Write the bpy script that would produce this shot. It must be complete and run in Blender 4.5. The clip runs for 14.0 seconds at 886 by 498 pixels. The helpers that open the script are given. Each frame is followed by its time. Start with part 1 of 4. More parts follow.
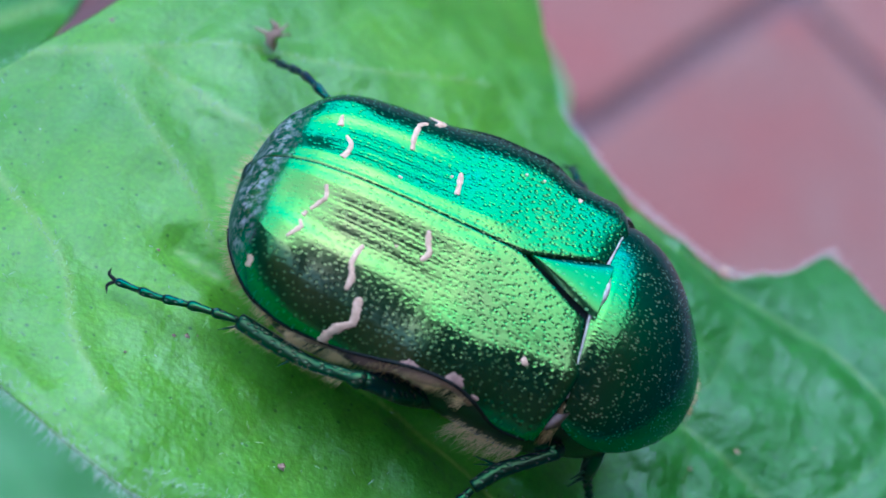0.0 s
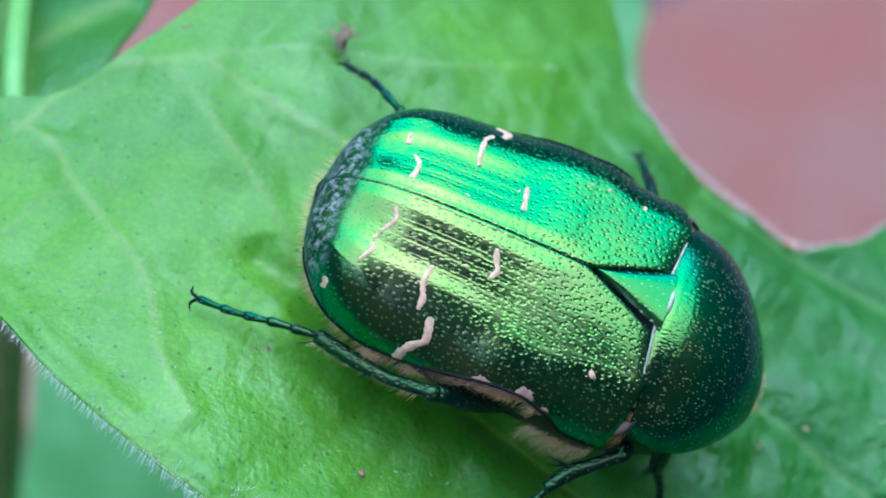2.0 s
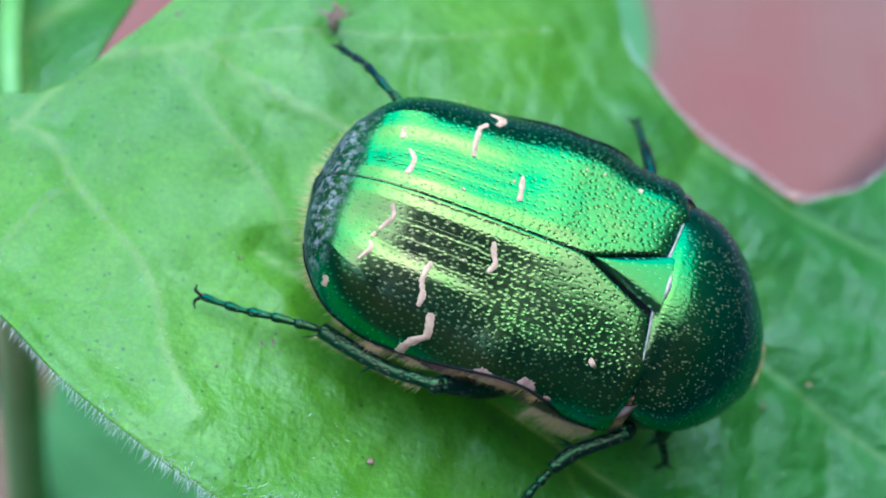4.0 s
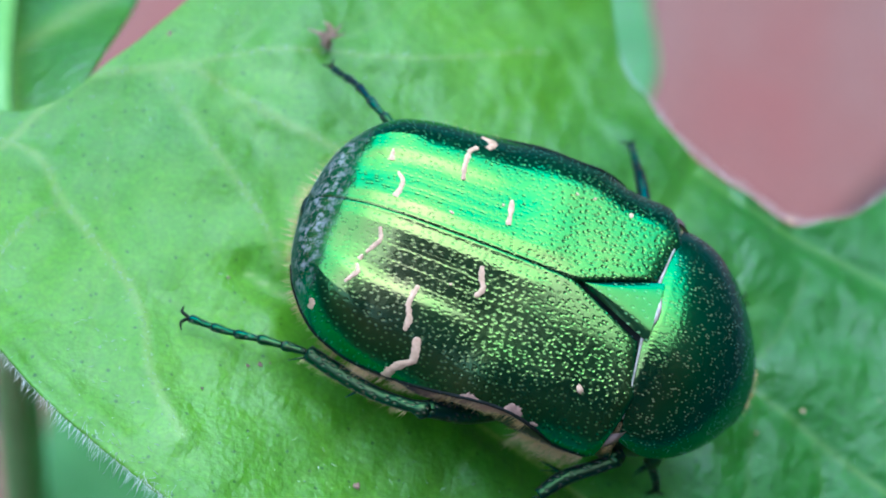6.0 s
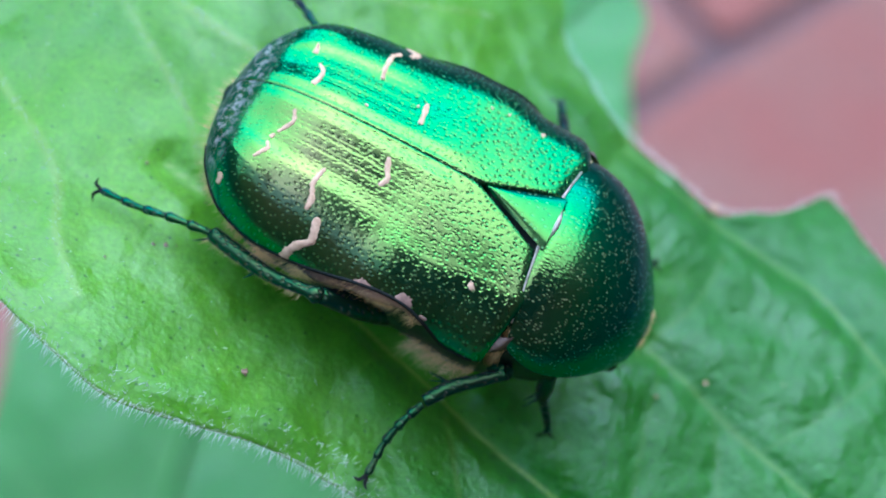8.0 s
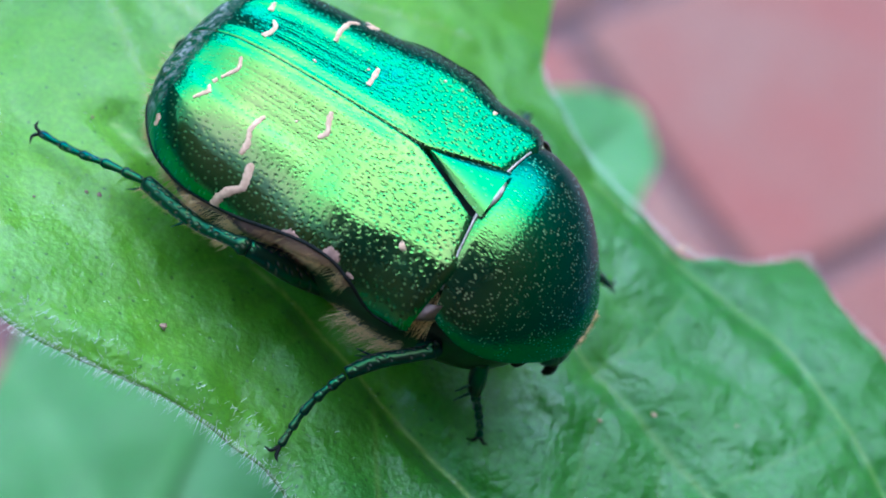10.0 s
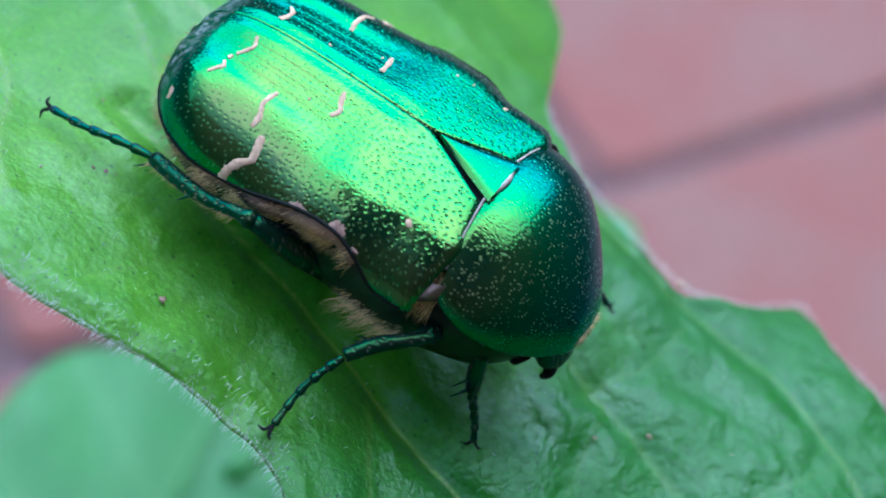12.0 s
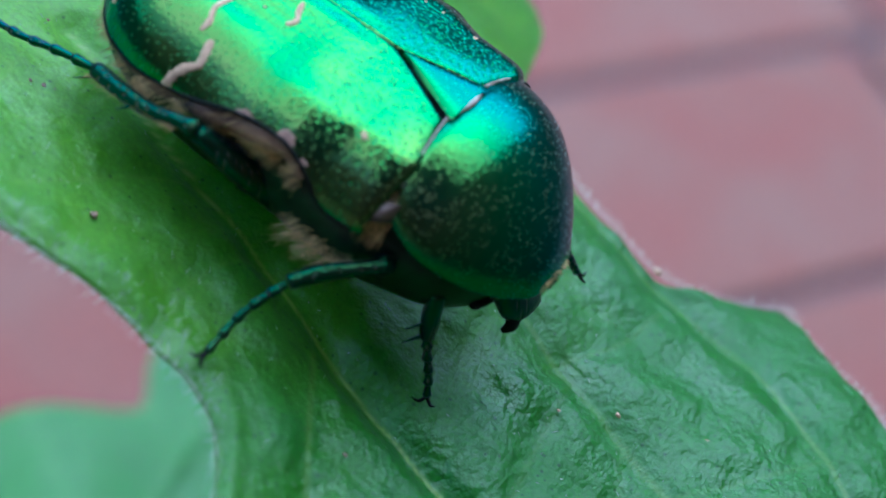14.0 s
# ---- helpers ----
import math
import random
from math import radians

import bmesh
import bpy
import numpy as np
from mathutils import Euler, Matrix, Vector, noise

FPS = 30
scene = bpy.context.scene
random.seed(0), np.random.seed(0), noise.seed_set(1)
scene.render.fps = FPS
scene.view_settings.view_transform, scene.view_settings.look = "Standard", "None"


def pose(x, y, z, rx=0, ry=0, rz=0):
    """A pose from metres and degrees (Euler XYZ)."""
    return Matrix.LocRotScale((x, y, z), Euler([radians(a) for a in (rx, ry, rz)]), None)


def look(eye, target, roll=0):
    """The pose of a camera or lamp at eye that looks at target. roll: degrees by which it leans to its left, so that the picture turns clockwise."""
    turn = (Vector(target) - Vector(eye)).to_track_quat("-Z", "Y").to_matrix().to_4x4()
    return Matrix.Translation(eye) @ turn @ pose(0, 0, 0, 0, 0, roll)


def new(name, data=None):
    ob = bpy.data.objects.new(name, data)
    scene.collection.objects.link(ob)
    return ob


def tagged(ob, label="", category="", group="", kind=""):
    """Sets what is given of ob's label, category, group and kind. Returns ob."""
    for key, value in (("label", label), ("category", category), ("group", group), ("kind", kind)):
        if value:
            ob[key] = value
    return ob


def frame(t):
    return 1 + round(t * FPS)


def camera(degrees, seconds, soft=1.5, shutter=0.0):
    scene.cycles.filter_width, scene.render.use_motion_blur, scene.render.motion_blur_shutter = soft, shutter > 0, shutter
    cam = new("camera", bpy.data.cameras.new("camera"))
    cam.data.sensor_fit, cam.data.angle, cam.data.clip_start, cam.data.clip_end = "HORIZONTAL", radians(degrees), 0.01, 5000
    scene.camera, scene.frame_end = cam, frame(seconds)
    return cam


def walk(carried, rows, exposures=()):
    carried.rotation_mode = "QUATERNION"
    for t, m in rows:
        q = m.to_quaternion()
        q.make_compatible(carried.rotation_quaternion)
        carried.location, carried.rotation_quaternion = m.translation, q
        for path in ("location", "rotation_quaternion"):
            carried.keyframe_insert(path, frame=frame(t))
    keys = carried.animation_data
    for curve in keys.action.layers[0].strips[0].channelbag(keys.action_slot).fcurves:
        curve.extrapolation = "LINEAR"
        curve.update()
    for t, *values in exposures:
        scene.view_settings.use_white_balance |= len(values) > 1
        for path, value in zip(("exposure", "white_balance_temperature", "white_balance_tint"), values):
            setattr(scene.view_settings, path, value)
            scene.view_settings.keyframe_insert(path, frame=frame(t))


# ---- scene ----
MM = 0.001
LIFT = 0.380  # height of the beetle's back over the paving, metres

# ---- camera ----
cam = camera(28.0, 14.0, soft=1.8)
PATH = [
    (0.0, -2.63, -32.44, 50.80, 28.23, -14.99, 20.14),
    (0.5, -3.30, -30.81, 51.79, 26.41, -14.04, 20.21),
    (1.0, -3.67, -29.95, 54.61, 25.26, -12.74, 20.01),
    (1.5, -3.99, -29.58, 54.82, 23.97, -12.05, 20.48),
    (2.0, -4.42, -28.08, 55.29, 23.02, -11.65, 20.17),
    (2.5, -5.08, -27.24, 54.86, 21.63, -11.95, 20.25),
    (3.0, -6.70, -26.69, 56.15, 20.50, -11.48, 19.54),
    (5.3, -3.82, -20.37, 58.21, 17.09, -9.16, 18.12),
    (5.5, -3.83, -20.64, 57.64, 17.36, -9.29, 18.41),
    (6.0, -4.70, -22.67, 57.67, 18.67, -9.79, 19.01),
    (6.5, -2.69, -27.22, 56.54, 19.75, -10.59, 21.05),
    (7.0, -0.57, -28.99, 56.59, 21.79, -11.23, 23.35),
    (7.5, 2.12, -31.34, 54.84, 23.63, -11.95, 24.91),
    (7.7, 2.67, -30.76, 55.77, 23.72, -11.77, 24.85),
    (9.8, 10.77, -34.92, 49.74, 30.86, -12.72, 30.19),
    (10.0, 11.74, -35.38, 49.70, 31.21, -12.56, 30.36),
    (10.5, 12.93, -35.69, 49.98, 32.26, -12.34, 30.61),
    (11.0, 13.64, -36.56, 48.99, 32.53, -12.58, 30.88),
    (11.5, 14.44, -38.88, 47.41, 34.18, -13.30, 31.07),
    (12.0, 14.78, -40.51, 45.26, 37.11, -14.87, 32.26),
    (12.5, 15.24, -41.36, 44.98, 38.16, -15.51, 32.81),
    (13.0, 16.64, -41.19, 42.75, 39.05, -15.88, 33.00),
    (13.5, 17.71, -41.13, 38.66, 40.04, -15.97, 33.58),
    (14.0, 19.48, -41.47, 36.88, 42.38, -16.75, 33.98),
]
walk(cam, [(t, pose(x * MM, y * MM, z * MM + LIFT, rx, ry, rz)) for t, x, y, z, rx, ry, rz in PATH], [(0, 1.63, 4750, 20), (2.2, 1.76, 4960, 13), (6, 1.78, 5060, 13), (10, 1.88, 5050, 16), (12, 1.72, 4890, 12), (14, 1.47, 4830, 10)])
cam.data.dof.use_dof = True
cam.data.dof.focus_distance = 0.062
cam.data.dof.aperture_fstop = 46.0

# ---- world and light ----
world = bpy.data.worlds.new("overcast_sky")
scene.world = world
world.use_nodes = True
SUN_ELEVATION, SUN_TURN = radians(63), radians(-22)
wn = world.node_tree.nodes
sky = wn.new("ShaderNodeTexSky")
sky.sky_type = "NISHITA"
sky.sun_disc = False
sky.sun_elevation = SUN_ELEVATION
sky.sun_rotation = SUN_TURN
sky.dust_density = 1.5
sky.air_density = 1.2
wn["Background"].inputs["Strength"].default_value = 0.15
world.node_tree.links.new(sky.outputs[0], wn["Background"].inputs["Color"])
sun_data = bpy.data.lights.new("sun", "SUN")
sun_data.energy, sun_data.angle, sun_data.color = 1.5, radians(114), (1.0, 0.96, 0.9)
sun = new("sun", sun_data)
sun_way = Vector((math.sin(SUN_TURN) * math.cos(SUN_ELEVATION), math.cos(SUN_TURN) * math.cos(SUN_ELEVATION), math.sin(SUN_ELEVATION)))
sun.matrix_world = look(sun_way * 3, (0, 0, 0))


# ---- materials ----
def material(name, rough=0.5, metal=0.0):
    m = bpy.data.materials.new(name)
    m.use_nodes = True
    nodes, links = m.node_tree.nodes, m.node_tree.links
    shader = nodes["Principled BSDF"]
    shader.inputs["Roughness"].default_value = rough
    shader.inputs["Metallic"].default_value = metal
    return m, nodes, links, shader


def coords(nodes):
    return nodes.new("ShaderNodeTexCoord").outputs["Object"]


def noise_node(nodes, links, scale, detail=3.0, rough=0.55, stretch=None):
    n = nodes.new("ShaderNodeTexNoise")
    n.inputs["Scale"].default_value, n.inputs["Detail"].default_value, n.inputs["Roughness"].default_value = scale, detail, rough
    source = coords(nodes)
    if stretch:
        mapping = nodes.new("ShaderNodeMapping")
        mapping.inputs["Scale"].default_value = stretch
        links.new(source, mapping.inputs["Vector"])
        source = mapping.outputs["Vector"]
    links.new(source, n.inputs["Vector"])
    return n.outputs["Fac"]


def voronoi_node(nodes, links, scale, feature="F1", spread=1.0, stretch=(1.0, 1.0, 1.0), flat=False):
    n = nodes.new("ShaderNodeTexVoronoi")
    n.feature = feature
    n.voronoi_dimensions = "2D" if flat else "3D"
    n.inputs["Scale"].default_value, n.inputs["Randomness"].default_value = scale, spread
    mapping = nodes.new("ShaderNodeMapping")
    mapping.inputs["Scale"].default_value = stretch
    links.new(coords(nodes), mapping.inputs["Vector"])
    links.new(mapping.outputs["Vector"], n.inputs["Vector"])
    return n.outputs["Distance"]


def ramp(nodes, links, fac, stops):
    r = nodes.new("ShaderNodeValToRGB")
    e = r.color_ramp.elements
    while len(e) < len(stops):
        e.new(0.5)
    for k, (at, colour) in zip(e, stops):
        k.position, k.color = at, (*colour, 1.0) if len(colour) == 3 else (colour[0],) * 3 + (1.0,)
    links.new(fac, r.inputs["Fac"])
    return r.outputs["Color"]


def mix(nodes, links, fac, a, b, kind="MIX"):
    n = nodes.new("ShaderNodeMix")
    n.data_type, n.blend_type = "RGBA", kind
    for socket, value in ((n.inputs[0], fac), (n.inputs[6], a), (n.inputs[7], b)):
        if isinstance(value, bpy.types.NodeSocket):
            links.new(value, socket)
        elif isinstance(value, tuple):
            socket.default_value = (*value, 1.0)
        else:
            socket.default_value = value
    return n.outputs[2]


def bump(nodes, links, shader, height, strength, distance, under=None, grow=None):
    n = nodes.new("ShaderNodeBump")
    n.inputs["Strength"].default_value, n.inputs["Distance"].default_value = strength, distance
    if grow:
        more = nodes.new("ShaderNodeMapRange")
        more.inputs["To Min"].default_value, more.inputs["To Max"].default_value = strength * 0.8, min(1.0, strength * 2.2)
        links.new(grow, more.inputs["Value"])
        links.new(more.outputs[0], n.inputs["Strength"])
    links.new(height, n.inputs["Height"])
    if under:
        links.new(under, n.inputs["Normal"])
    links.new(n.outputs["Normal"], shader.inputs["Normal"])
    return n.outputs["Normal"]


def attribute(nodes, name):
    n = nodes.new("ShaderNodeAttribute")
    n.attribute_name = name
    return n.outputs["Fac"]


def shell_material(name, base, film, spread, rough, pits, pit_size, dust_glint, dusty_rear=False, streak=0.0, bright=1.72, coarse=0.0, sparse=0.34, solid=False):
    """Beetle shell: a dark ground under a thin clear layer whose thickness, in nanometres, gives the green and gold
    sheen. Pale colour in the pits stands for dust and for glints off their walls.
    """
    m, nodes, links, shader = material(name, rough)
    cloud = noise_node(nodes, links, 350, 4)
    pit = voronoi_node(nodes, links, 1000 / pit_size, spread=0.85, stretch=(0.55, 1.0, 0.8), flat=not solid)
    wide = 1.75 if solid else 1.0
    hollow = ramp(nodes, links, pit, [(0.04 * wide, (1.0,)), (0.21 * wide, (0.0,))])
    tone = ramp(nodes, links, cloud, [(0.3, tuple(0.5 * c for c in base)), (0.7, base)])
    dusty = ramp(nodes, links, noise_node(nodes, links, 1500, 3), [(sparse, (0.2 if sparse < 0.4 else 0.0,)), (sparse + 0.14, (0.95,))])
    dusty = mix(nodes, links, 1.0, dusty, hollow, "MULTIPLY")
    # pit colour: dust on the pronotum, painted glints on the wing cases
    tone = mix(nodes, links, dusty, tone, dust_glint)
    rough_map = nodes.new("ShaderNodeMapRange")
    rough_map.inputs["To Min"].default_value, rough_map.inputs["To Max"].default_value = rough * 0.75, rough * 1.3
    links.new(cloud, rough_map.inputs["Value"])
    dulled = nodes.new("ShaderNodeMath")
    dulled.operation = "MULTIPLY_ADD"
    dulled.inputs[1].default_value = 0.35
    links.new(dusty, dulled.inputs[0])
    links.new(rough_map.outputs[0], dulled.inputs[2])
    rough_out = dulled.outputs[0]
    if dusty_rear:
        split = nodes.new("ShaderNodeSeparateXYZ")
        links.new(coords(nodes), split.inputs[0])
        tail = nodes.new("ShaderNodeMapRange")
        tail.inputs["From Min"].default_value, tail.inputs["From Max"].default_value = -0.0054, -0.0061
        links.new(split.outputs["X"], tail.inputs["Value"])
        specks = ramp(nodes, links, noise_node(nodes, links, 3800, 5, 0.7), [(0.47, (0.0,)), (0.62, (1.0,))])
        film_of_dust = nodes.new("ShaderNodeMath")
        film_of_dust.operation = "MULTIPLY"
        links.new(tail.outputs[0], film_of_dust.inputs[0])
        links.new(specks, film_of_dust.inputs[1])
        tone = mix(nodes, links, film_of_dust.outputs[0], tone, (0.20, 0.22, 0.23))
        rougher = nodes.new("ShaderNodeMath")
        rougher.operation = "MULTIPLY_ADD"
        rougher.inputs[1].default_value = 0.35
        links.new(tail.outputs[0], rougher.inputs[0])
        links.new(rough_out, rougher.inputs[2])
        rough_out = rougher.outputs[0]
        links.new(mix(nodes, links, tail.outputs[0], (0.72, 1.0, 0.87), (0.22, 0.30, 0.27)), shader.inputs["Specular Tint"])
    links.new(tone, shader.inputs["Base Color"])
    links.new(rough_out, shader.inputs["Roughness"])
    shader.inputs["IOR"].default_value = 1.3
    shader.inputs["Specular Tint"].default_value = (0.72, 1.0, 0.87, 1.0)
    shader.inputs["Thin Film IOR"].default_value = bright
    layer = nodes.new("ShaderNodeMapRange")
    layer.inputs["From Min"].default_value, layer.inputs["From Max"].default_value = 0.3, 0.7
    layer.inputs["To Min"].default_value, layer.inputs["To Max"].default_value = film - spread, film + spread
    links.new(noise_node(nodes, links, 260, 2), layer.inputs["Value"])
    links.new(layer.outputs[0], shader.inputs["Thin Film Thickness"])
    first = bump(nodes, links, shader, noise_node(nodes, links, 9000, 3), 0.14, 0.00001)
    if streak:
        first = bump(nodes, links, shader, noise_node(nodes, links, 3200, 3, 0.6, (0.12, 1.0, 0.4)), streak, 0.00003, first)
    first = bump(nodes, links, shader, ramp(nodes, links, pit, [(0.04 * wide, (0.0,)), (0.34 * wide, (1.0,))]), pits, 0.00003, first)
    if coarse:
        # larger punctures towards the front of the wing cases
        split = nodes.new("ShaderNodeSeparateXYZ")
        links.new(coords(nodes), split.inputs[0])
        fore = nodes.new("ShaderNodeMapRange")
        fore.inputs["From Min"].default_value, fore.inputs["From Max"].default_value = -0.003, 0.004
        links.new(split.outputs["X"], fore.inputs["Value"])
        big = voronoi_node(nodes, links, 1000 / 0.26, spread=0.8, stretch=(0.8, 1.0, 0.8), flat=True)
        cup = ramp(nodes, links, big, [(0.06, (0.0,)), (0.24, (1.0,))])
        bump(nodes, links, shader, mix(nodes, links, fore.outputs[0], (1.0, 1.0, 1.0), cup), coarse, 0.00004, first)
    return m


SHELL = shell_material("green_gold_shell", (0.003, 0.022, 0.009), 389, 8, 0.175, 0.24, 0.17, (0.05, 0.06, 0.03), True, 0.26, bright=1.82, coarse=0.5)
PRONOTUM = shell_material("green_pronotum_shell", (0.002, 0.022, 0.010), 396, 5, 0.17, 0.26, 0.11, (0.17, 0.15, 0.08), bright=1.76, sparse=0.40, solid=True)
SCUTELLUM = shell_material("green_scutellum_shell", (0.003, 0.022, 0.010), 406, 5, 0.18, 0.1, 0.25, (0.1, 0.2, 0.1))
LEG = shell_material("blue_green_leg", (0.004, 0.010, 0.010), 449, 22, 0.34, 1.0, 0.22, (0.10, 0.09, 0.07), False, 0.7, bright=1.52)
TIBIA = shell_material("green_hind_tibia", (0.004, 0.016, 0.009), 480, 16, 0.34, 1.0, 0.2, (0.10, 0.08, 0.05), False, 0.8, bright=1.48)


def plain(name, light, dark, rough, scale, relief=0.0, metal=0.0, deep=0.00002, shine=0.5):
    m, nodes, links, shader = material(name, rough, metal)
    shader.inputs["Specular IOR Level"].default_value = shine
    n = noise_node(nodes, links, scale, 5)
    links.new(ramp(nodes, links, n, [(0.3, dark), (0.7, light)]), shader.inputs["Base Color"])
    if relief:
        bump(nodes, links, shader, noise_node(nodes, links, scale * 4, 4), relief, deep)
    return m


SHOULDER = plain("grey_shoulder", (0.24, 0.18, 0.14), (0.03, 0.025, 0.02), 0.7, 2000, 0.6)
SEAM = plain("black_seam", (0.012, 0.016, 0.014), (0.004, 0.006, 0.005), 0.75, 2000, shine=0.12)
UNDERSIDE = plain("dark_green_underside", (0.012, 0.05, 0.03), (0.006, 0.018, 0.014), 0.35, 1200, 0.5, 0.6)
CREAM = plain("cream_scales", (0.68, 0.49, 0.31), (0.42, 0.28, 0.17), 0.75, 4500, 0.6, shine=0.2)
DULL_SCALES = plain("dull_brown_scales", (0.38, 0.25, 0.18), (0.17, 0.11, 0.08), 0.8, 3500, 0.6, shine=0.2)
RIM = plain("pale_rim", (0.50, 0.46, 0.38), (0.16, 0.15, 0.12), 0.5, 3000, 0.3)
FLANK = plain("tan_flank", (0.44, 0.28, 0.15), (0.02, 0.012, 0.016), 0.5, 480, 0.8, 0.0, 0.00006)
HAIR = plain("tan_hair", (0.98, 0.76, 0.36), (0.78, 0.55, 0.22), 0.5, 900)
LEAF_HAIR = plain("white_leaf_hair", (0.74, 0.84, 0.70), (0.58, 0.72, 0.54), 0.5, 900)
DEBRIS = plain("dry_debris", (0.36, 0.25, 0.16), (0.17, 0.11, 0.07), 0.8, 2500, 0.5)
EYE = plain("black_eye", (0.02, 0.018, 0.016), (0.008, 0.007, 0.007), 0.15, 900)


def leaf_material(name, light, dark, vein, gloss, tip_tone=None, grain=1.0, fuzz=0.03):
    """Leaf blade with a fine fuzz; the mesh carries masks of its veins and of its darker part towards the tip."""
    m, nodes, links, shader = material(name, gloss)
    broad = ramp(nodes, links, noise_node(nodes, links, 130, 4), [(0.32, dark), (0.68, light)])
    if tip_tone:
        broad = mix(nodes, links, attribute(nodes, "tipward"), broad, tip_tone)
    cells = voronoi_node(nodes, links, 2600, "DISTANCE_TO_EDGE")
    speck = ramp(nodes, links, cells, [(0.0, (0.86,)), (0.16, (1.0,))])
    fine = ramp(nodes, links, noise_node(nodes, links, 5200, 3), [(0.35, (0.82,)), (0.65, (1.12,))])
    tone = mix(nodes, links, 0.7, broad, speck, "MULTIPLY")
    tone = mix(nodes, links, 0.6, tone, fine, "MULTIPLY")
    dots = ramp(nodes, links, voronoi_node(nodes, links, 1700), [(0.09, (0.25, 0.36, 0.30)), (0.15, (1.0, 1.0, 1.0))])
    tone = mix(nodes, links, 0.75, tone, dots, "MULTIPLY")
    net = ramp(nodes, links, voronoi_node(nodes, links, 520, "DISTANCE_TO_EDGE"), [(0.0, (1.22, 1.12, 1.2)), (0.07, (1.0, 1.0, 1.0))])
    tone = mix(nodes, links, 0.55, tone, net, "MULTIPLY")
    tone = mix(nodes, links, attribute(nodes, "vein"), tone, vein)
    links.new(tone, shader.inputs["Base Color"])
    dull = nodes.new("ShaderNodeMapRange")
    dull.inputs["From Min"].default_value, dull.inputs["From Max"].default_value = 0.35, 0.65
    dull.inputs["To Min"].default_value, dull.inputs["To Max"].default_value = gloss - 0.1, gloss + 0.14
    links.new(noise_node(nodes, links, 300, 4), dull.inputs["Value"])
    links.new(dull.outputs[0], shader.inputs["Roughness"])
    shader.inputs["Sheen Weight"].default_value = fuzz
    shader.inputs["Sheen Roughness"].default_value = 0.45
    shader.inputs["Sheen Tint"].default_value = (0.8, 0.97, 1.0, 1.0)
    first = bump(nodes, links, shader, noise_node(nodes, links, 420, 3), 0.06 * grain, 0.0004)
    first = bump(nodes, links, shader, noise_node(nodes, links, 1500, 3, 0.6), 0.72 * grain, 0.0002, first, attribute(nodes, "tipward"))
    first = bump(nodes, links, shader, noise_node(nodes, links, 4200, 2, 0.5, (1.0, 0.6, 1.0)), 0.6 * grain, 0.00008, first, attribute(nodes, "tipward"))
    bump(nodes, links, shader, cells, 0.35 * grain, 0.00005, first)
    glow = nodes.new("ShaderNodeBsdfTranslucent")
    links.new(mix(nodes, links, 1.0, tone, (1.25, 1.2, 0.6), "MULTIPLY"), glow.inputs["Color"])
    shader.inputs["Specular IOR Level"].default_value = 1.0
    shader.inputs["Specular Tint"].default_value = (0.85, 1.0, 1.0, 1.0)
    both = nodes.new("ShaderNodeMixShader")
    both.inputs[0].default_value = 0.52
    links.new(shader.outputs[0], both.inputs[1])
    links.new(glow.outputs[0], both.inputs[2])
    links.new(both.outputs[0], nodes["Material Output"].inputs["Surface"])
    return m


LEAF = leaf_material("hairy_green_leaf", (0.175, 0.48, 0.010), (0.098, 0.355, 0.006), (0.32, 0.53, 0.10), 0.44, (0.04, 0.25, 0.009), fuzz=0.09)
LOW_LEAF = leaf_material("lower_green_leaf", (0.115, 0.42, 0.08), (0.08, 0.35, 0.055), (0.15, 0.45, 0.10), 0.45)
STEM = plain("pale_green_stem", (0.17, 0.42, 0.09), (0.11, 0.32, 0.06), 0.5, 500, 0.4)
STALK = plain("green_stalk", (0.20, 0.50, 0.15), (0.13, 0.38, 0.09), 0.5, 300, 0.4)
def paver_material():
    """Worn red concrete: grey bloom in broad patches, redder spots, fine grit."""
    m, nodes, links, shader = material("red_paver", 0.85)
    broad = ramp(nodes, links, noise_node(nodes, links, 16, 5, 0.6), [(0.36, (0.27, 0.094, 0.070)), (0.5, (0.255, 0.112, 0.082)), (0.66, (0.25, 0.138, 0.102))])
    grit = ramp(nodes, links, noise_node(nodes, links, 220, 5, 0.7), [(0.3, (0.72,)), (0.7, (1.15,))])
    tone = mix(nodes, links, 0.7, broad, grit, "MULTIPLY")
    each = nodes.new("ShaderNodeObjectInfo")
    tone = mix(nodes, links, 0.5, tone, ramp(nodes, links, each.outputs["Random"], [(0.0, (0.85,)), (1.0, (1.12,))]), "MULTIPLY")
    links.new(tone, shader.inputs["Base Color"])
    bump(nodes, links, shader, noise_node(nodes, links, 240, 4), 0.6, 0.001)
    return m


PAVER = paver_material()
JOINT = plain("dark_joint_sand", (0.17, 0.11, 0.105), (0.10, 0.065, 0.06), 0.95, 200, 0.6, 0.0, 0.001)
# dark grey skin of the added west and north walls
BLOCKER_WALL = plain("dark_blocker", (0.14, 0.135, 0.125), (0.10, 0.095, 0.09), 0.9, 30, 0.4, 0.0, 0.002)

# dark skin of the added roof and walls that dim the reflections
BLOCKER_BOARDS = plain("dark_blocker_boards", (0.085, 0.045, 0.020), (0.058, 0.030, 0.013), 0.8, 30, 0.4, 0.0, 0.002)


# ---- building helpers ----
def thing(name, base, label, category, group="", kind=""):
    """An Empty at the thing's base, given in millimetres from the middle of the beetle's back."""
    ob = new(name)
    ob.empty_display_size = 0.004
    ob.location = (base[0] * MM, base[1] * MM, base[2] * MM + LIFT)
    ob["base"] = base
    return tagged(ob, label, category, group, kind)


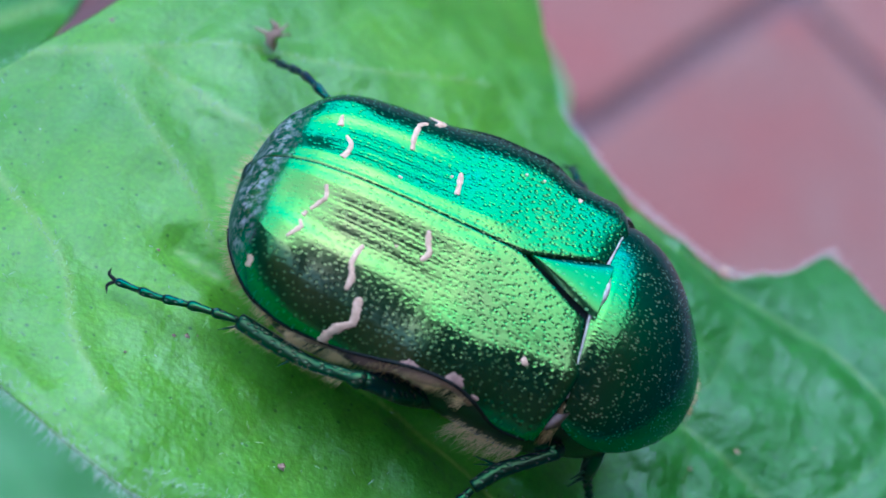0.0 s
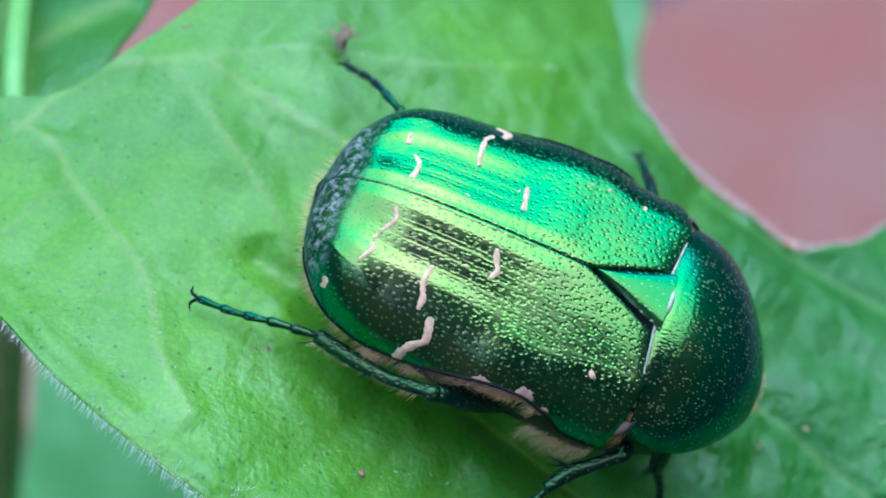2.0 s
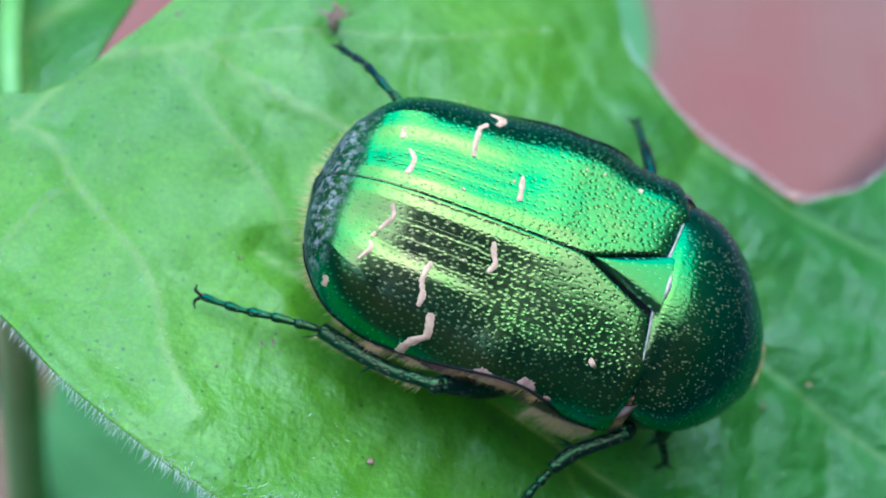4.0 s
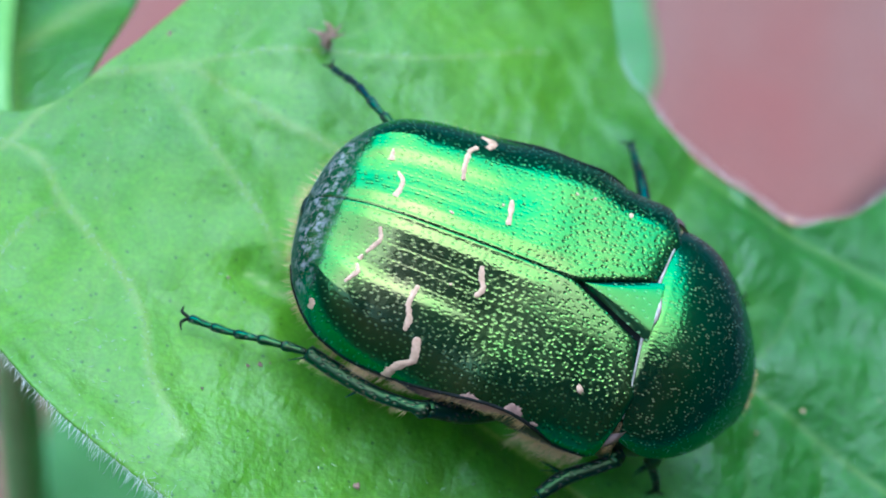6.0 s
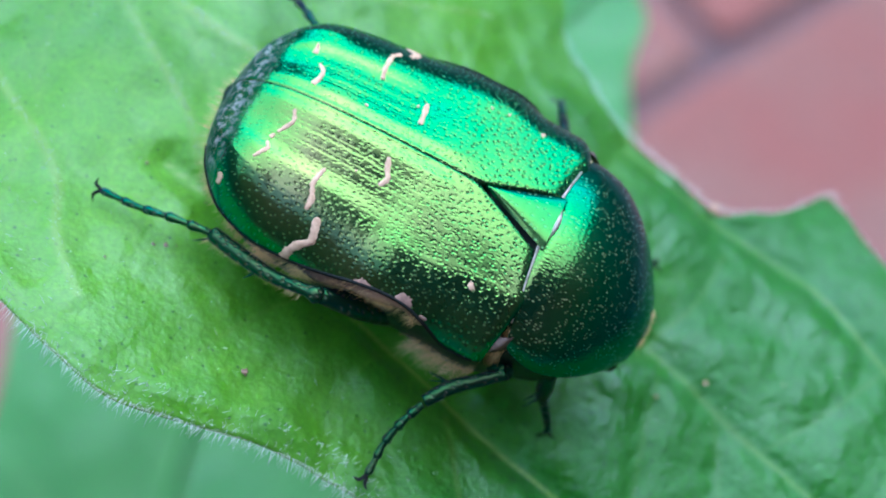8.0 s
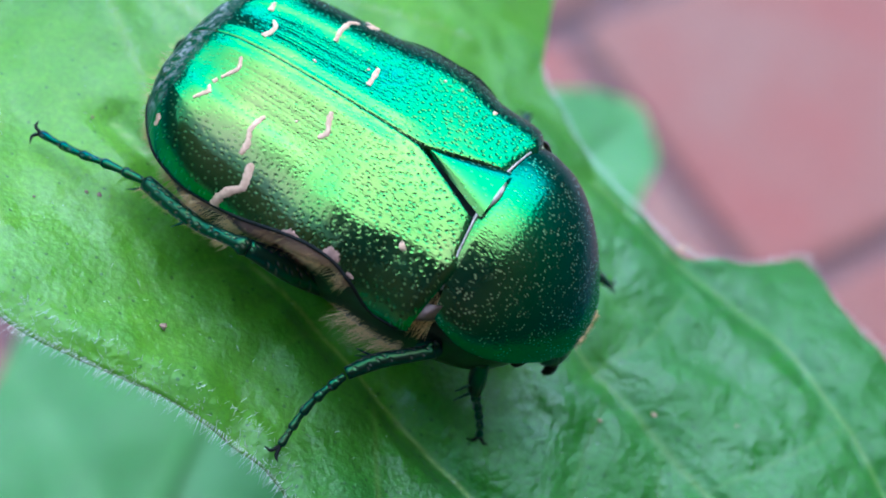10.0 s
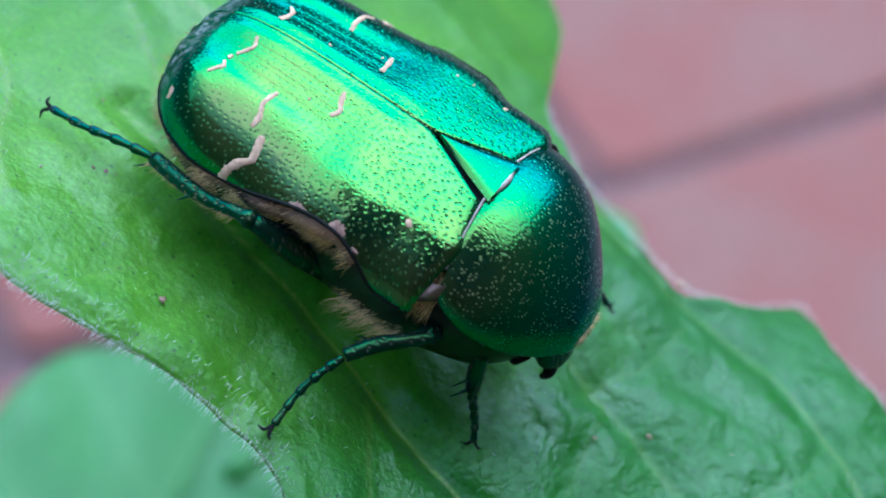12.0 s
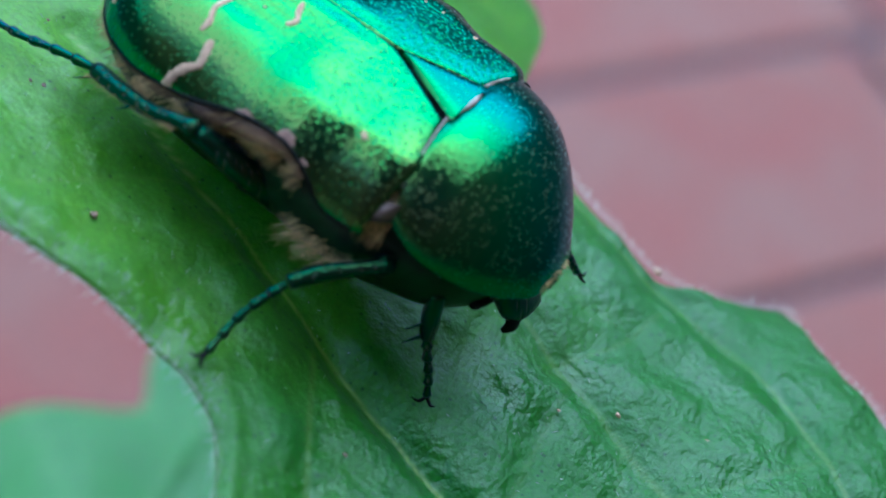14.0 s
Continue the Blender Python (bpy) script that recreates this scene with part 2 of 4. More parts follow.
def part(name, bm, mat, parent, label="", kind="", smooth=True):
    """Links a bmesh, in millimetres, as one mesh object under a thing or a part."""
    top = parent
    while top.parent:
        top = top.parent
    bm.transform(Matrix.Scale(MM, 4) @ Matrix.Translation(-Vector(top["base"])))
    bm.normal_update()
    mesh = bpy.data.meshes.new(name)
    bm.to_mesh(mesh)
    bm.free()
    mesh.materials.append(mat)
    for p in mesh.polygons:
        p.use_smooth = smooth
    ob = new(name, mesh)
    ob.parent = parent
    return tagged(ob, label, "", "", kind)


def curve(xs, ys):
    """A smooth curve through a few knots."""
    xs, ys = np.array(xs, float), np.array(ys, float)
    slope = np.gradient(ys, xs)
    rise = np.diff(ys) / np.diff(xs)
    for k in range(1, len(xs) - 1):
        if rise[k - 1] * rise[k] <= 0:
            slope[k] = 0

    def at(x):
        x = np.clip(x, xs[0], xs[-1])
        k = np.clip(np.searchsorted(xs, x) - 1, 0, len(xs) - 2)
        h = xs[k + 1] - xs[k]
        s = (x - xs[k]) / h
        return ((1 + 2 * s) * (1 - s) ** 2 * ys[k] + s * (1 - s) ** 2 * h * slope[k]
                + s * s * (3 - 2 * s) * ys[k + 1] + s * s * (s - 1) * h * slope[k + 1])
    return at


def sheet(rows, closed=False):
    """A bmesh skin over rows of points."""
    bm = bmesh.new()
    grid = [[bm.verts.new(p) for p in row] for row in rows]
    for a, b in zip(grid, grid[1:]):
        n = len(a)
        for k in range(n if closed else n - 1):
            quad = (a[k], a[(k + 1) % n], b[(k + 1) % n], b[k])
            bm.faces.new(quad)
    return bm, grid


def close_ends(bm, grid):
    for row, flip in ((grid[0], True), (grid[-1], False)):
        bm.faces.new(row[::-1] if flip else row)


def spline(points, count):
    """Points along a smooth line through the given ones (any number of values each)."""
    p = np.array(points, float)
    if len(p) == 2:
        return [tuple(v) for v in np.linspace(p[0], p[1], count)]
    step = np.r_[0, np.cumsum(np.linalg.norm(np.diff(p[:, :3], axis=0), axis=1))]
    f = [curve(step, p[:, k]) for k in range(p.shape[1])]
    return [tuple(float(g(s)) for g in f) for s in np.linspace(0, step[-1], count)]


def tube(points, count=16, sides=10, flat=1.0):
    """A closed tube through (x, y, z, radius) knots."""
    line = spline(points, count)
    rows = []
    side = None
    for k, (x, y, z, r) in enumerate(line):
        a, b = Vector(line[max(k - 1, 0)][:3]), Vector(line[min(k + 1, count - 1)][:3])
        way = (b - a).normalized()
        side = way.orthogonal().normalized() if side is None else (side - way * side.dot(way)).normalized()
        up = way.cross(side)
        rows.append([Vector((x, y, z)) + (side * math.cos(t) + up * (flat * math.sin(t))) * r for t in (2 * math.pi * k / sides for k in range(sides))])
    bm, grid = sheet(rows, True)
    close_ends(bm, grid)
    bmesh.ops.recalc_face_normals(bm, faces=bm.faces[:])
    return bm


def strands(places, radius, sides=3):
    """Many thin tapered hairs: (root, tip) pairs, bent a little downwards."""
    bm = bmesh.new()
    for root, tip in places:
        root, tip = Vector(root), Vector(tip)
        way = (tip - root).normalized()
        side = way.orthogonal().normalized()
        up = way.cross(side)
        rings = []
        for s, r in ((0.0, 1.0), (0.55, 0.75)):
            c = root.lerp(tip, s) + Vector((0, 0, 0.06 * s * (tip - root).length))
            rings.append([bm.verts.new(c + radius * r * (side * math.cos(t) + up * math.sin(t))) for t in (0, 2.1, 4.2)])
        end = bm.verts.new(tip)
        for k in range(3):
            j = (k + 1) % 3
            bm.faces.new((rings[0][k], rings[0][j], rings[1][j], rings[1][k]))
            bm.faces.new((rings[1][k], rings[1][j], end))
    return bm


# ---- paving, and unseen walls and roof that shape the light ----
def build_ground():
    bm = bmesh.new()
    bmesh.ops.create_grid(bm, x_segments=8, y_segments=8, size=60000)
    bm.transform(Matrix.Translation((0, 0, -LIFT / MM - 4)))
    base = thing("ground", (0, 0, -LIFT / MM - 4), "dark sandy ground under red pavers, reaching far off", "ground", "", "structure")
    part("sand", bm, JOINT, base, kind="structure")
    return base


BOND = (75, 175, 199, 17)  # how far each course is shifted along, millimetres


def build_paving():
    paving = thing("pavement", (0, 0, -LIFT / MM), "dusty red concrete block pavers with dark joints", "pavement", "", "structure")
    bm = bmesh.new()
    bmesh.ops.create_cube(bm, size=1)
    bmesh.ops.bevel(bm, geom=bm.edges[:], offset=0.03, segments=1, affect="EDGES")
    bm.transform(Matrix.Diagonal((196 * MM, 104 * MM, 40 * MM, 1)) @ Matrix.Translation((0, 0, -0.5)))
    mesh = bpy.data.meshes.new("paver")
    bm.to_mesh(mesh)
    bm.free()
    mesh.materials.append(PAVER)
    turn = Matrix.Rotation(radians(62), 4, "Z")
    rng = random.Random(4)
    solids = []
    for row in range(-36, 37):
        for col in range(-22, 24):
            x = col * 204 + BOND[row % 4]
            y = row * 112 + 38
            place = turn @ Vector((x, y, 0))
            if not (-1900 < place.x < 860 and -2290 < place.y < 3290):
                continue
            where = turn @ Matrix.Translation((x * MM, y * MM, rng.uniform(-0.0015, 0.0015))) @ Matrix.Rotation(rng.uniform(-0.006, 0.006), 4, "Z")
            if -950 < x < 1700 and abs(row) <= 8:
                ob = new("paver", mesh)
                ob.parent = paving
                ob.matrix_basis = where
            else:
                solids.append(where)
    points, faces = [], []
    for where in solids:
        start = len(points)
        points += [tuple(where @ v.co) for v in mesh.vertices]
        faces += [[start + k for k in p.vertices] for p in mesh.polygons]
    rest = bpy.data.meshes.new("far_pavers")
    rest.from_pydata(points, [], faces)
    rest.materials.append(PAVER)
    ob = new("far_pavers", rest)
    ob.parent = paving
    tagged(ob, "red block pavers farther across the yard", "", "", "stuff")


def build_blocker_wall(name, x, y, length, height, turn, label, skin=BLOCKER_WALL):
    """A plain unseen wall with thickness, added to shape the light and reflections."""
    wall = thing(name, (x, y, -LIFT / MM), label, "wall", "", "structure")
    bm = bmesh.new()
    bmesh.ops.create_cube(bm, size=1)
    bm.transform(Matrix.Translation((x, y, -LIFT / MM)) @ Matrix.Rotation(radians(turn), 4, "Z") @ Matrix.Diagonal((length, 200, height, 1)) @ Matrix.Translation((0, 0, 0.5)))
    part("blocker_wall_body", bm, skin, wall, kind="structure", smooth=False)


def build_roof_blocker():
    """An unseen board roof over the southern yard, added to darken the shell's reflections."""
    roof = thing("ceiling", (0, -1000, 2100), "unseen dark roof added over the yard to block sky", "ceiling", "", "structure")
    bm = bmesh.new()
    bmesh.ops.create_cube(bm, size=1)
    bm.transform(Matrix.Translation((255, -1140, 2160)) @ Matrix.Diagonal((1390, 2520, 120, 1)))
    part("roof_blocker", bm, BLOCKER_BOARDS, roof, kind="structure", smooth=False)


build_ground()
build_paving()
# unseen walls, their heights set by what the shell should mirror
build_blocker_wall("unseen_wall_south", 0, -2500, 5000, 2470, 0, "unseen dark wall added on the south to shape reflections", BLOCKER_BOARDS)
build_blocker_wall("unseen_wall_east", 1050, 450, 5900, 2470, 90, "unseen dark wall added beside the yard to shape reflections", BLOCKER_BOARDS)
build_blocker_wall("unseen_wall_west", -2100, 450, 5900, 1250, 90, "unseen dark wall added beside the yard to shape reflections")
build_blocker_wall("unseen_wall_north", -500, 3500, 3400, 1750, 0, "unseen low wall added on the north to darken low reflections")
build_roof_blocker()

# ---- leaves ----
LEAF_COEF = (-7.43, -2.11, -0.87, -0.56, 0.24, 0.16, 0.42, 0.15, -0.25, -0.57)


def leaf_height(x, y):
    """Height of the beetle's leaf: it falls away towards its tip and its far edge, and rises to its near edge."""
    cx, cy = np.clip(x, -17, 22) / 10, np.clip(y, -12.5, 16) / 10
    terms = (1, cx, cy, cx * cx, cx * cy, cy * cy, cx ** 3, cx * cx * cy, cx * cy * cy, cy ** 3)
    z = sum(c * t for c, t in zip(LEAF_COEF, terms))
    # the near margin rolls down outside a low crest
    inside = np.maximum(y - LEAF_NEAR(x), 0)
    z = z + 0.08 * np.exp(-((inside - 0.9) / 0.4) ** 2) - 0.22 * np.exp(-((inside / 0.5) ** 2))
    return z - 0.12 * np.maximum(x - 22, 0) - 0.25 * np.maximum(-17 - x, 0) - 0.55 * np.maximum(y - 16, 0)


LEAF_NEAR = curve((-27, -22, -18, -15.5, -13.4, -10, -7.5, -5.2, -3, 0.6, 3.1, 4.8, 5.9, 6.8, 7.8, 9.5, 12, 17, 24, 30, 34),
                  (-2, -5.2, -7, -8.1, -9.3, -10.7, -11.5, -12, -11.5, -10.4, -10.1, -10.2, -10.7, -11.6, -13, -15, -16.5, -16, -13, -8, -3))
LEAF_FAR = curve((-27, -22, -19.5, -17.2, -16.3, -15.4, -14.2, -13, -8, -3, 0.9, 2.1, 3.05, 5, 6.5, 8.2, 10.5, 12.7, 14.2, 15.5, 16.6, 17.5, 18.3, 19.4, 21, 23, 27, 31, 34),
                 (-1, 0.5, 1.0, 2.6, 4.3, 6.0, 9.0, 14, 24, 27, 22.3, 18.4, 15.2, 13.2, 12.1, 11.5, 11, 10.6, 11.4, 12.4, 14, 15.2, 14.4, 13.1, 12, 11, 7.5, 2.5, -2.5))

LEAF_VEINS = (
    (((-18.7, -0.1), (-17.3, -0.3), (-15.5, -1.9), (-13.8, -3.0), (-12.3, -3.95), (-11.1, -5.0), (-9.8, -7.3), (-7.9, -9.1)), 0.16, -0.75),
    (((-18.6, -0.4), (-17.7, 2.0), (-16.6, 3.7), (-14.7, 4.5), (-13.3, 5.15), (-11.6, 4.9), (-9.7, 4.45), (-7.5, 4.2), (0, 3.5)), 0.18, -0.75),
    (((-13.3, 5.15), (-11.7, 6.5), (-8.9, 7.9), (-5, 9.5), (0, 13)), 0.12, -0.6),
    (((-14.3, 4.5), (-12.2, 2.95), (-10, 1.45), (-8.2, 0.1), (-7, -1.4)), 0.14, -0.65),
    (((-15.55, -2.05), (-16.25, -2.9), (-16.7, -3.95), (-17.1, -6)), 0.12, -0.5),
    (((-8, -2.0), (-0.6, -3.4), (4.3, -4.2), (9.6, -5.15), (20, -5.8), (33, -3.5)), 0.07, 1.0),
    (((4, 4.6), (8, 3.7), (11.6, 2.8), (14.8, 1.95), (17.6, 0.95), (26, -1.5)), 0.12, 0.42),
    (((8, 11), (13.3, 10.05), (15.9, 9.8), (18.2, 9.3), (21, 7.7), (23.2, 6.2), (30, 2)), 0.09, 0.5),
    (((12, -5.2), (16, -8), (20, -10)), 0.11, 0.4),
    (((6, -5), (8, -8), (11, -12)), 0.11, 0.4),
    (((-15.6, 4.1), (-15.0, 1.8), (-14.4, -0.4), (-13.2, -2.8)), 0.09, 0.25),
    (((-11.4, 4.8), (-9.8, 3.4), (-8.4, 2.2), (-7.5, 0.5)), 0.09, 0.25),
    (((-12.3, -3.95), (-9.8, -4.3), (-7.6, -4.0)), 0.09, 0.25),
    (((-12.8, -3.5), (-12.6, -5.8), (-11.6, -8.6)), 0.09, 0.25),
    (((-9.4, 7.7), (-7.4, 9.9), (-6, 13)), 0.09, 0.25),
    (((-12.0, 6.2), (-11.2, 9), (-10.4, 12)), 0.09, 0.25),
    (((-0.6, -3.6), (-2.4, -6.4), (-3.6, -9.6)), 0.09, 0.25),
    (((2.6, -4.3), (2.0, -7.0), (2.4, -9.4)), 0.09, 0.25),
    (((12.2, 2.7), (13.4, 5.4), (13.8, 8.6)), 0.1, 0.2),
    (((18.3, 0.6), (20, 3.2), (22, 6.8)), 0.1, 0.2),
    (((16, 1.3), (17.4, -1.6), (18.0, -5.2)), 0.1, 0.2),
    (((13, 2.4), (13.6, -1.0), (14.4, -4.8)), 0.1, 0.2),
)


def vein_field(x, y, veins):
    """How deep in a vein each place lies: 0 outside, 1 along its middle; veins of negative strength stand raised."""
    mask, dip, lift = np.zeros_like(x), np.zeros_like(x), np.zeros_like(x)
    for line, width, strength in veins:
        pts = np.array(spline([(*p, 0) for p in line], 40))[:, :2]
        best = np.full(x.shape, 1e9)
        for a, b in zip(pts, pts[1:]):
            ab = b - a
            s = np.clip(((x - a[0]) * ab[0] + (y - a[1]) * ab[1]) / (ab @ ab), 0, 1)
            best = np.minimum(best, np.hypot(x - a[0] - s * ab[0], y - a[1] - s * ab[1]))
        mask = np.maximum(mask, abs(strength) ** 1.4 * np.exp(-((best / width) ** 2)))
        lift = np.maximum(lift, -strength * np.exp(-((best / 0.7) ** 2)))
        dip = np.maximum(dip, strength * np.exp(-((best / (max(width * 6.5, 0.75))) ** 2)))
    return mask, dip - 0.45 * lift


def blade(near, far, x0, x1, nx, ny, height, veins, puff, seed):
    """A leaf blade between two margins, as one skin with thickness, with its vein mask."""
    xs = np.linspace(x0, x1, nx)
    v = np.linspace(0, 1, ny)
    X = np.repeat(xs[:, None], ny, 1)
    Y = near(xs)[:, None] + (far(xs) - near(xs))[:, None] * v[None, :]
    Z = height(X, Y)
    mask, dip = vein_field(X, Y, veins)
    bumps = np.array([[noise.fractal(Vector((x * 0.28, y * 0.28, seed)), 1.0, 2.0, 3) for x, y in zip(a, b)] for a, b in zip(X, Y)])
    Z = Z + puff * bumps * np.clip(0.75 + (X + 2) / 20, 0.7, 1.0) - 0.52 * dip * np.clip(1 + (X - 4) / 14, 1, 1.7)
    top = [[(x, y, z) for x, y, z in zip(a, b, c)] for a, b, c in zip(X, Y, Z)]
    bm, grid = sheet(top)
    layer = bm.verts.layers.float.new("vein")
    bm.verts.ensure_lookup_table()
    grid = [[bm.verts[i * ny + j] for j in range(ny)] for i in range(nx)]
    tipward = bm.verts.layers.float.new("tipward")
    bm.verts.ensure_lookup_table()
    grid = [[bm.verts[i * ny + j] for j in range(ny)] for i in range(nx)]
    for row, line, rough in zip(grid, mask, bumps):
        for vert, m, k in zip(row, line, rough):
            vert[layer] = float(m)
            # grows along x towards the tip, broken up by the bumps
            vert[tipward] = min(1.0, max(0.0, (vert.co.x + 2) / 14 + 0.35 * float(k)))
    under = {vert: bm.verts.new(vert.co - Vector((0, 0, 0.22))) for row in grid for vert in row}
    for f in bm.faces[:]:
        bm.faces.new([under[vert] for vert in reversed(f.verts)])
    rim = [grid[0][k] for k in range(ny)] + [row[-1] for row in grid[1:]] + grid[-1][-2::-1] + [row[0] for row in grid[-2:0:-1]]
    for a, b in zip(rim, rim[1:] + rim[:1]):
        bm.faces.new((b, a, under[a], under[b]))
    bmesh.ops.recalc_face_normals(bm, faces=bm.faces[:])
    return bm


def build_main_leaf():
    leaf = thing("leaf", (-18.6, -0.4, -8), "large fresh green leaf with pale veins and fine hairs", "leaf")
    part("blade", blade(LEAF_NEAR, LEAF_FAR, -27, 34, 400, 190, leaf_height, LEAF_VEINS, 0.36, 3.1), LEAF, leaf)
    rng = random.Random(8)
    hairs = []
    for x in np.linspace(-26, 20, 1000):
        x += rng.uniform(-0.04, 0.04)
        y = float(LEAF_NEAR(x))
        z = float(leaf_height(x, y)) - 0.05
        d = rng.uniform(0.25, 0.75)
        hairs.append(((x, y + 0.05, z), (x + rng.uniform(-0.25, 0.25), y - d, z + rng.uniform(-0.15, 0.4))))
    for x in np.linspace(3, 30, 420):
        y = float(LEAF_FAR(x))
        z = float(leaf_height(x, y)) - 0.05
        hairs.append(((x, y - 0.05, z), (x + rng.uniform(-0.2, 0.2), y + rng.uniform(0.15, 0.45), z + rng.uniform(0, 0.4))))
    for _ in range(90):
        x = rng.uniform(-14, 12)
        y = float(LEAF_NEAR(x)) + rng.uniform(0.1, 4.5)
        z = float(leaf_height(x, y)) - 0.1
        hairs.append(((x, y, z), (x + rng.uniform(-0.3, 0.3), y + rng.uniform(-0.3, 0.1), z + rng.uniform(0.3, 0.6))))
    for _ in range(450):
        x = rng.uniform(-12, 12)
        y = float(LEAF_NEAR(x)) + abs(rng.gauss(0, 0.3))
        z = float(leaf_height(x, y)) - 0.08
        hairs.append(((x, y, z), (x + rng.uniform(-0.2, 0.2), y + rng.uniform(-0.3, 0.15), z + rng.uniform(0.2, 0.5))))
    for line, width, _ in LEAF_VEINS[:5]:
        path = spline([(*p, 0) for p in line], 300)
        for _ in range(100):
            x, y, _z = path[rng.randrange(300)]
            x, y = x + rng.gauss(0, 0.12), y + rng.gauss(0, 0.12)
            z = float(leaf_height(x, y))
            hairs.append(((x, y, z), (x + rng.uniform(-0.2, 0.2), y + rng.uniform(-0.25, 0.1), z + rng.uniform(0.3, 0.55))))
    # a second row of hairs on the crest inside the near margin
    for _ in range(120):
        x = rng.uniform(-5.5, 5.6)
        y = float(LEAF_NEAR(x)) + 0.85 + rng.gauss(0, 0.13)
        z = float(leaf_height(x, y)) - 0.05
        hairs.append(((x, y, z), (x + rng.uniform(-0.1, 0.3), y + rng.uniform(-0.05, 0.25), z + rng.uniform(0.2, 0.4))))
    for _ in range(700):
        x = rng.uniform(-20, 26)
        a, b = float(LEAF_NEAR(x)), float(LEAF_FAR(x))
        y = rng.uniform(max(a, -14) + 0.2, min(b, 15) - 0.2)
        z = float(leaf_height(x, y)) - 0.06
        hairs.append(((x, y, z), (x + rng.uniform(-0.16, 0.16), y + rng.uniform(-0.12, 0.04), z + rng.uniform(0.1, 0.2))))
    part("leaf_hairs", strands(hairs, 0.0085), LEAF_HAIR, leaf, "fine white hairs along the margin", "stuff")


def low_leaf(name, base, length, width, turn, tilt, label, seed, lobes=0.12, rib=0.9, skin=LOW_LEAF, ribbed=True, margins=None):
    """A lower leaf, pointed and shallowly lobed, as an object of its own."""
    xs = np.linspace(0, 1, 9)
    rng = random.Random(seed)
    half = [width * math.sin(math.pi * min(0.985, 0.04 + 0.96 * s) ** 0.8) ** 0.8 for s in xs]
    near = curve(xs * length, [-h * (1 + rng.uniform(-lobes, lobes)) for h in half])
    far = curve(xs * length, [h * (1 + rng.uniform(-lobes, lobes)) for h in half])
    if margins:
        near, far = (curve(*zip(*knots)) for knots in margins)

    def height(x, y):
        return -0.012 * (x - length * 0.4) ** 2 / length * 6 + 0.10 * np.abs(y)

    veins = [(((0, 0), (length * 0.5, 0.3), (length * 0.97, 0)), rib, 0.9)]
    for k in range(1, 6):
        s = k / 6.5
        for side in (-1, 1):
            veins.append((((s * length, 0), (s * length + 0.35 * width, side * 0.45 * width), (s * length + 0.6 * width, side * 0.8 * width)), 0.5, 0.6))
    bm = blade(near, far, 0, length, 90, 50, height, veins, 0.15, seed)
    leaf = thing(name, base, label, "leaf", "lower leaves")
    bm.transform(Matrix.Translation(base) @ Matrix.Rotation(radians(turn), 4, "Z") @ Matrix.Rotation(radians(tilt), 4, "Y"))
    part("blade", bm, skin, leaf)
    if ribbed:
        rib_line = [(s * length, 0.0, float(height(s * length, 0.0)) - 0.25, r) for s, r in ((0.0, 0.7), (0.3, 0.5), (0.6, 0.35), (0.95, 0.15))]
        bm = tube(rib_line, 30, 10)
        bm.transform(Matrix.Translation(base) @ Matrix.Rotation(radians(turn), 4, "Z") @ Matrix.Rotation(radians(tilt), 4, "Y"))
        part("midrib", bm, skin, leaf, "green midrib along the blade")
    return leaf


def build_stem():
    stem = thing("plant_stem", (-20, 1, -LIFT / MM), "pale green upright stem that carries the leaves", "stem")
    part("stalk", tube([(-15, -19, -380, 2.2), (-17, -12, -130, 1.8), (-19.5, -4.0, -75, 1.6), (-20.9, 0.9, -50, 1.45), (-20.6, 1.6, -30, 1.3)], 60, 14), STALK, stem)
    part("petiole", tube([(-20.7, 1.45, -34, 1.33), (-20.6, 1.6, -30, 1.31), (-19.2, 0.1, -14, 1.1), (-18.9, -0.1, -10.2, 0.75)], 40, 14), STALK, stem, "pale green leaf stalk")


def crumb(name, x, y, size, mat, label, seed, lift=0.0):
    """A small irregular speck lying on the main leaf."""
    z = float(leaf_height(x, y))
    bm = bmesh.new()
    bmesh.ops.create_icosphere(bm, subdivisions=2, radius=1)
    for v in bm.verts:
        k = 0.7 + 0.6 * noise.noise(v.co * 1.7 + Vector((seed, 0, 0)))
        v.co = Vector((v.co.x * size * k * 1.3, v.co.y * size * k, v.co.z * size * k * 0.6))
    bm.transform(Matrix.Translation((x, y, z + size * 0.3 + lift)))
    ob = thing(name, (x, y, z), label, "debris", "specks on the leaf")
    part("grain", bm, mat, ob)


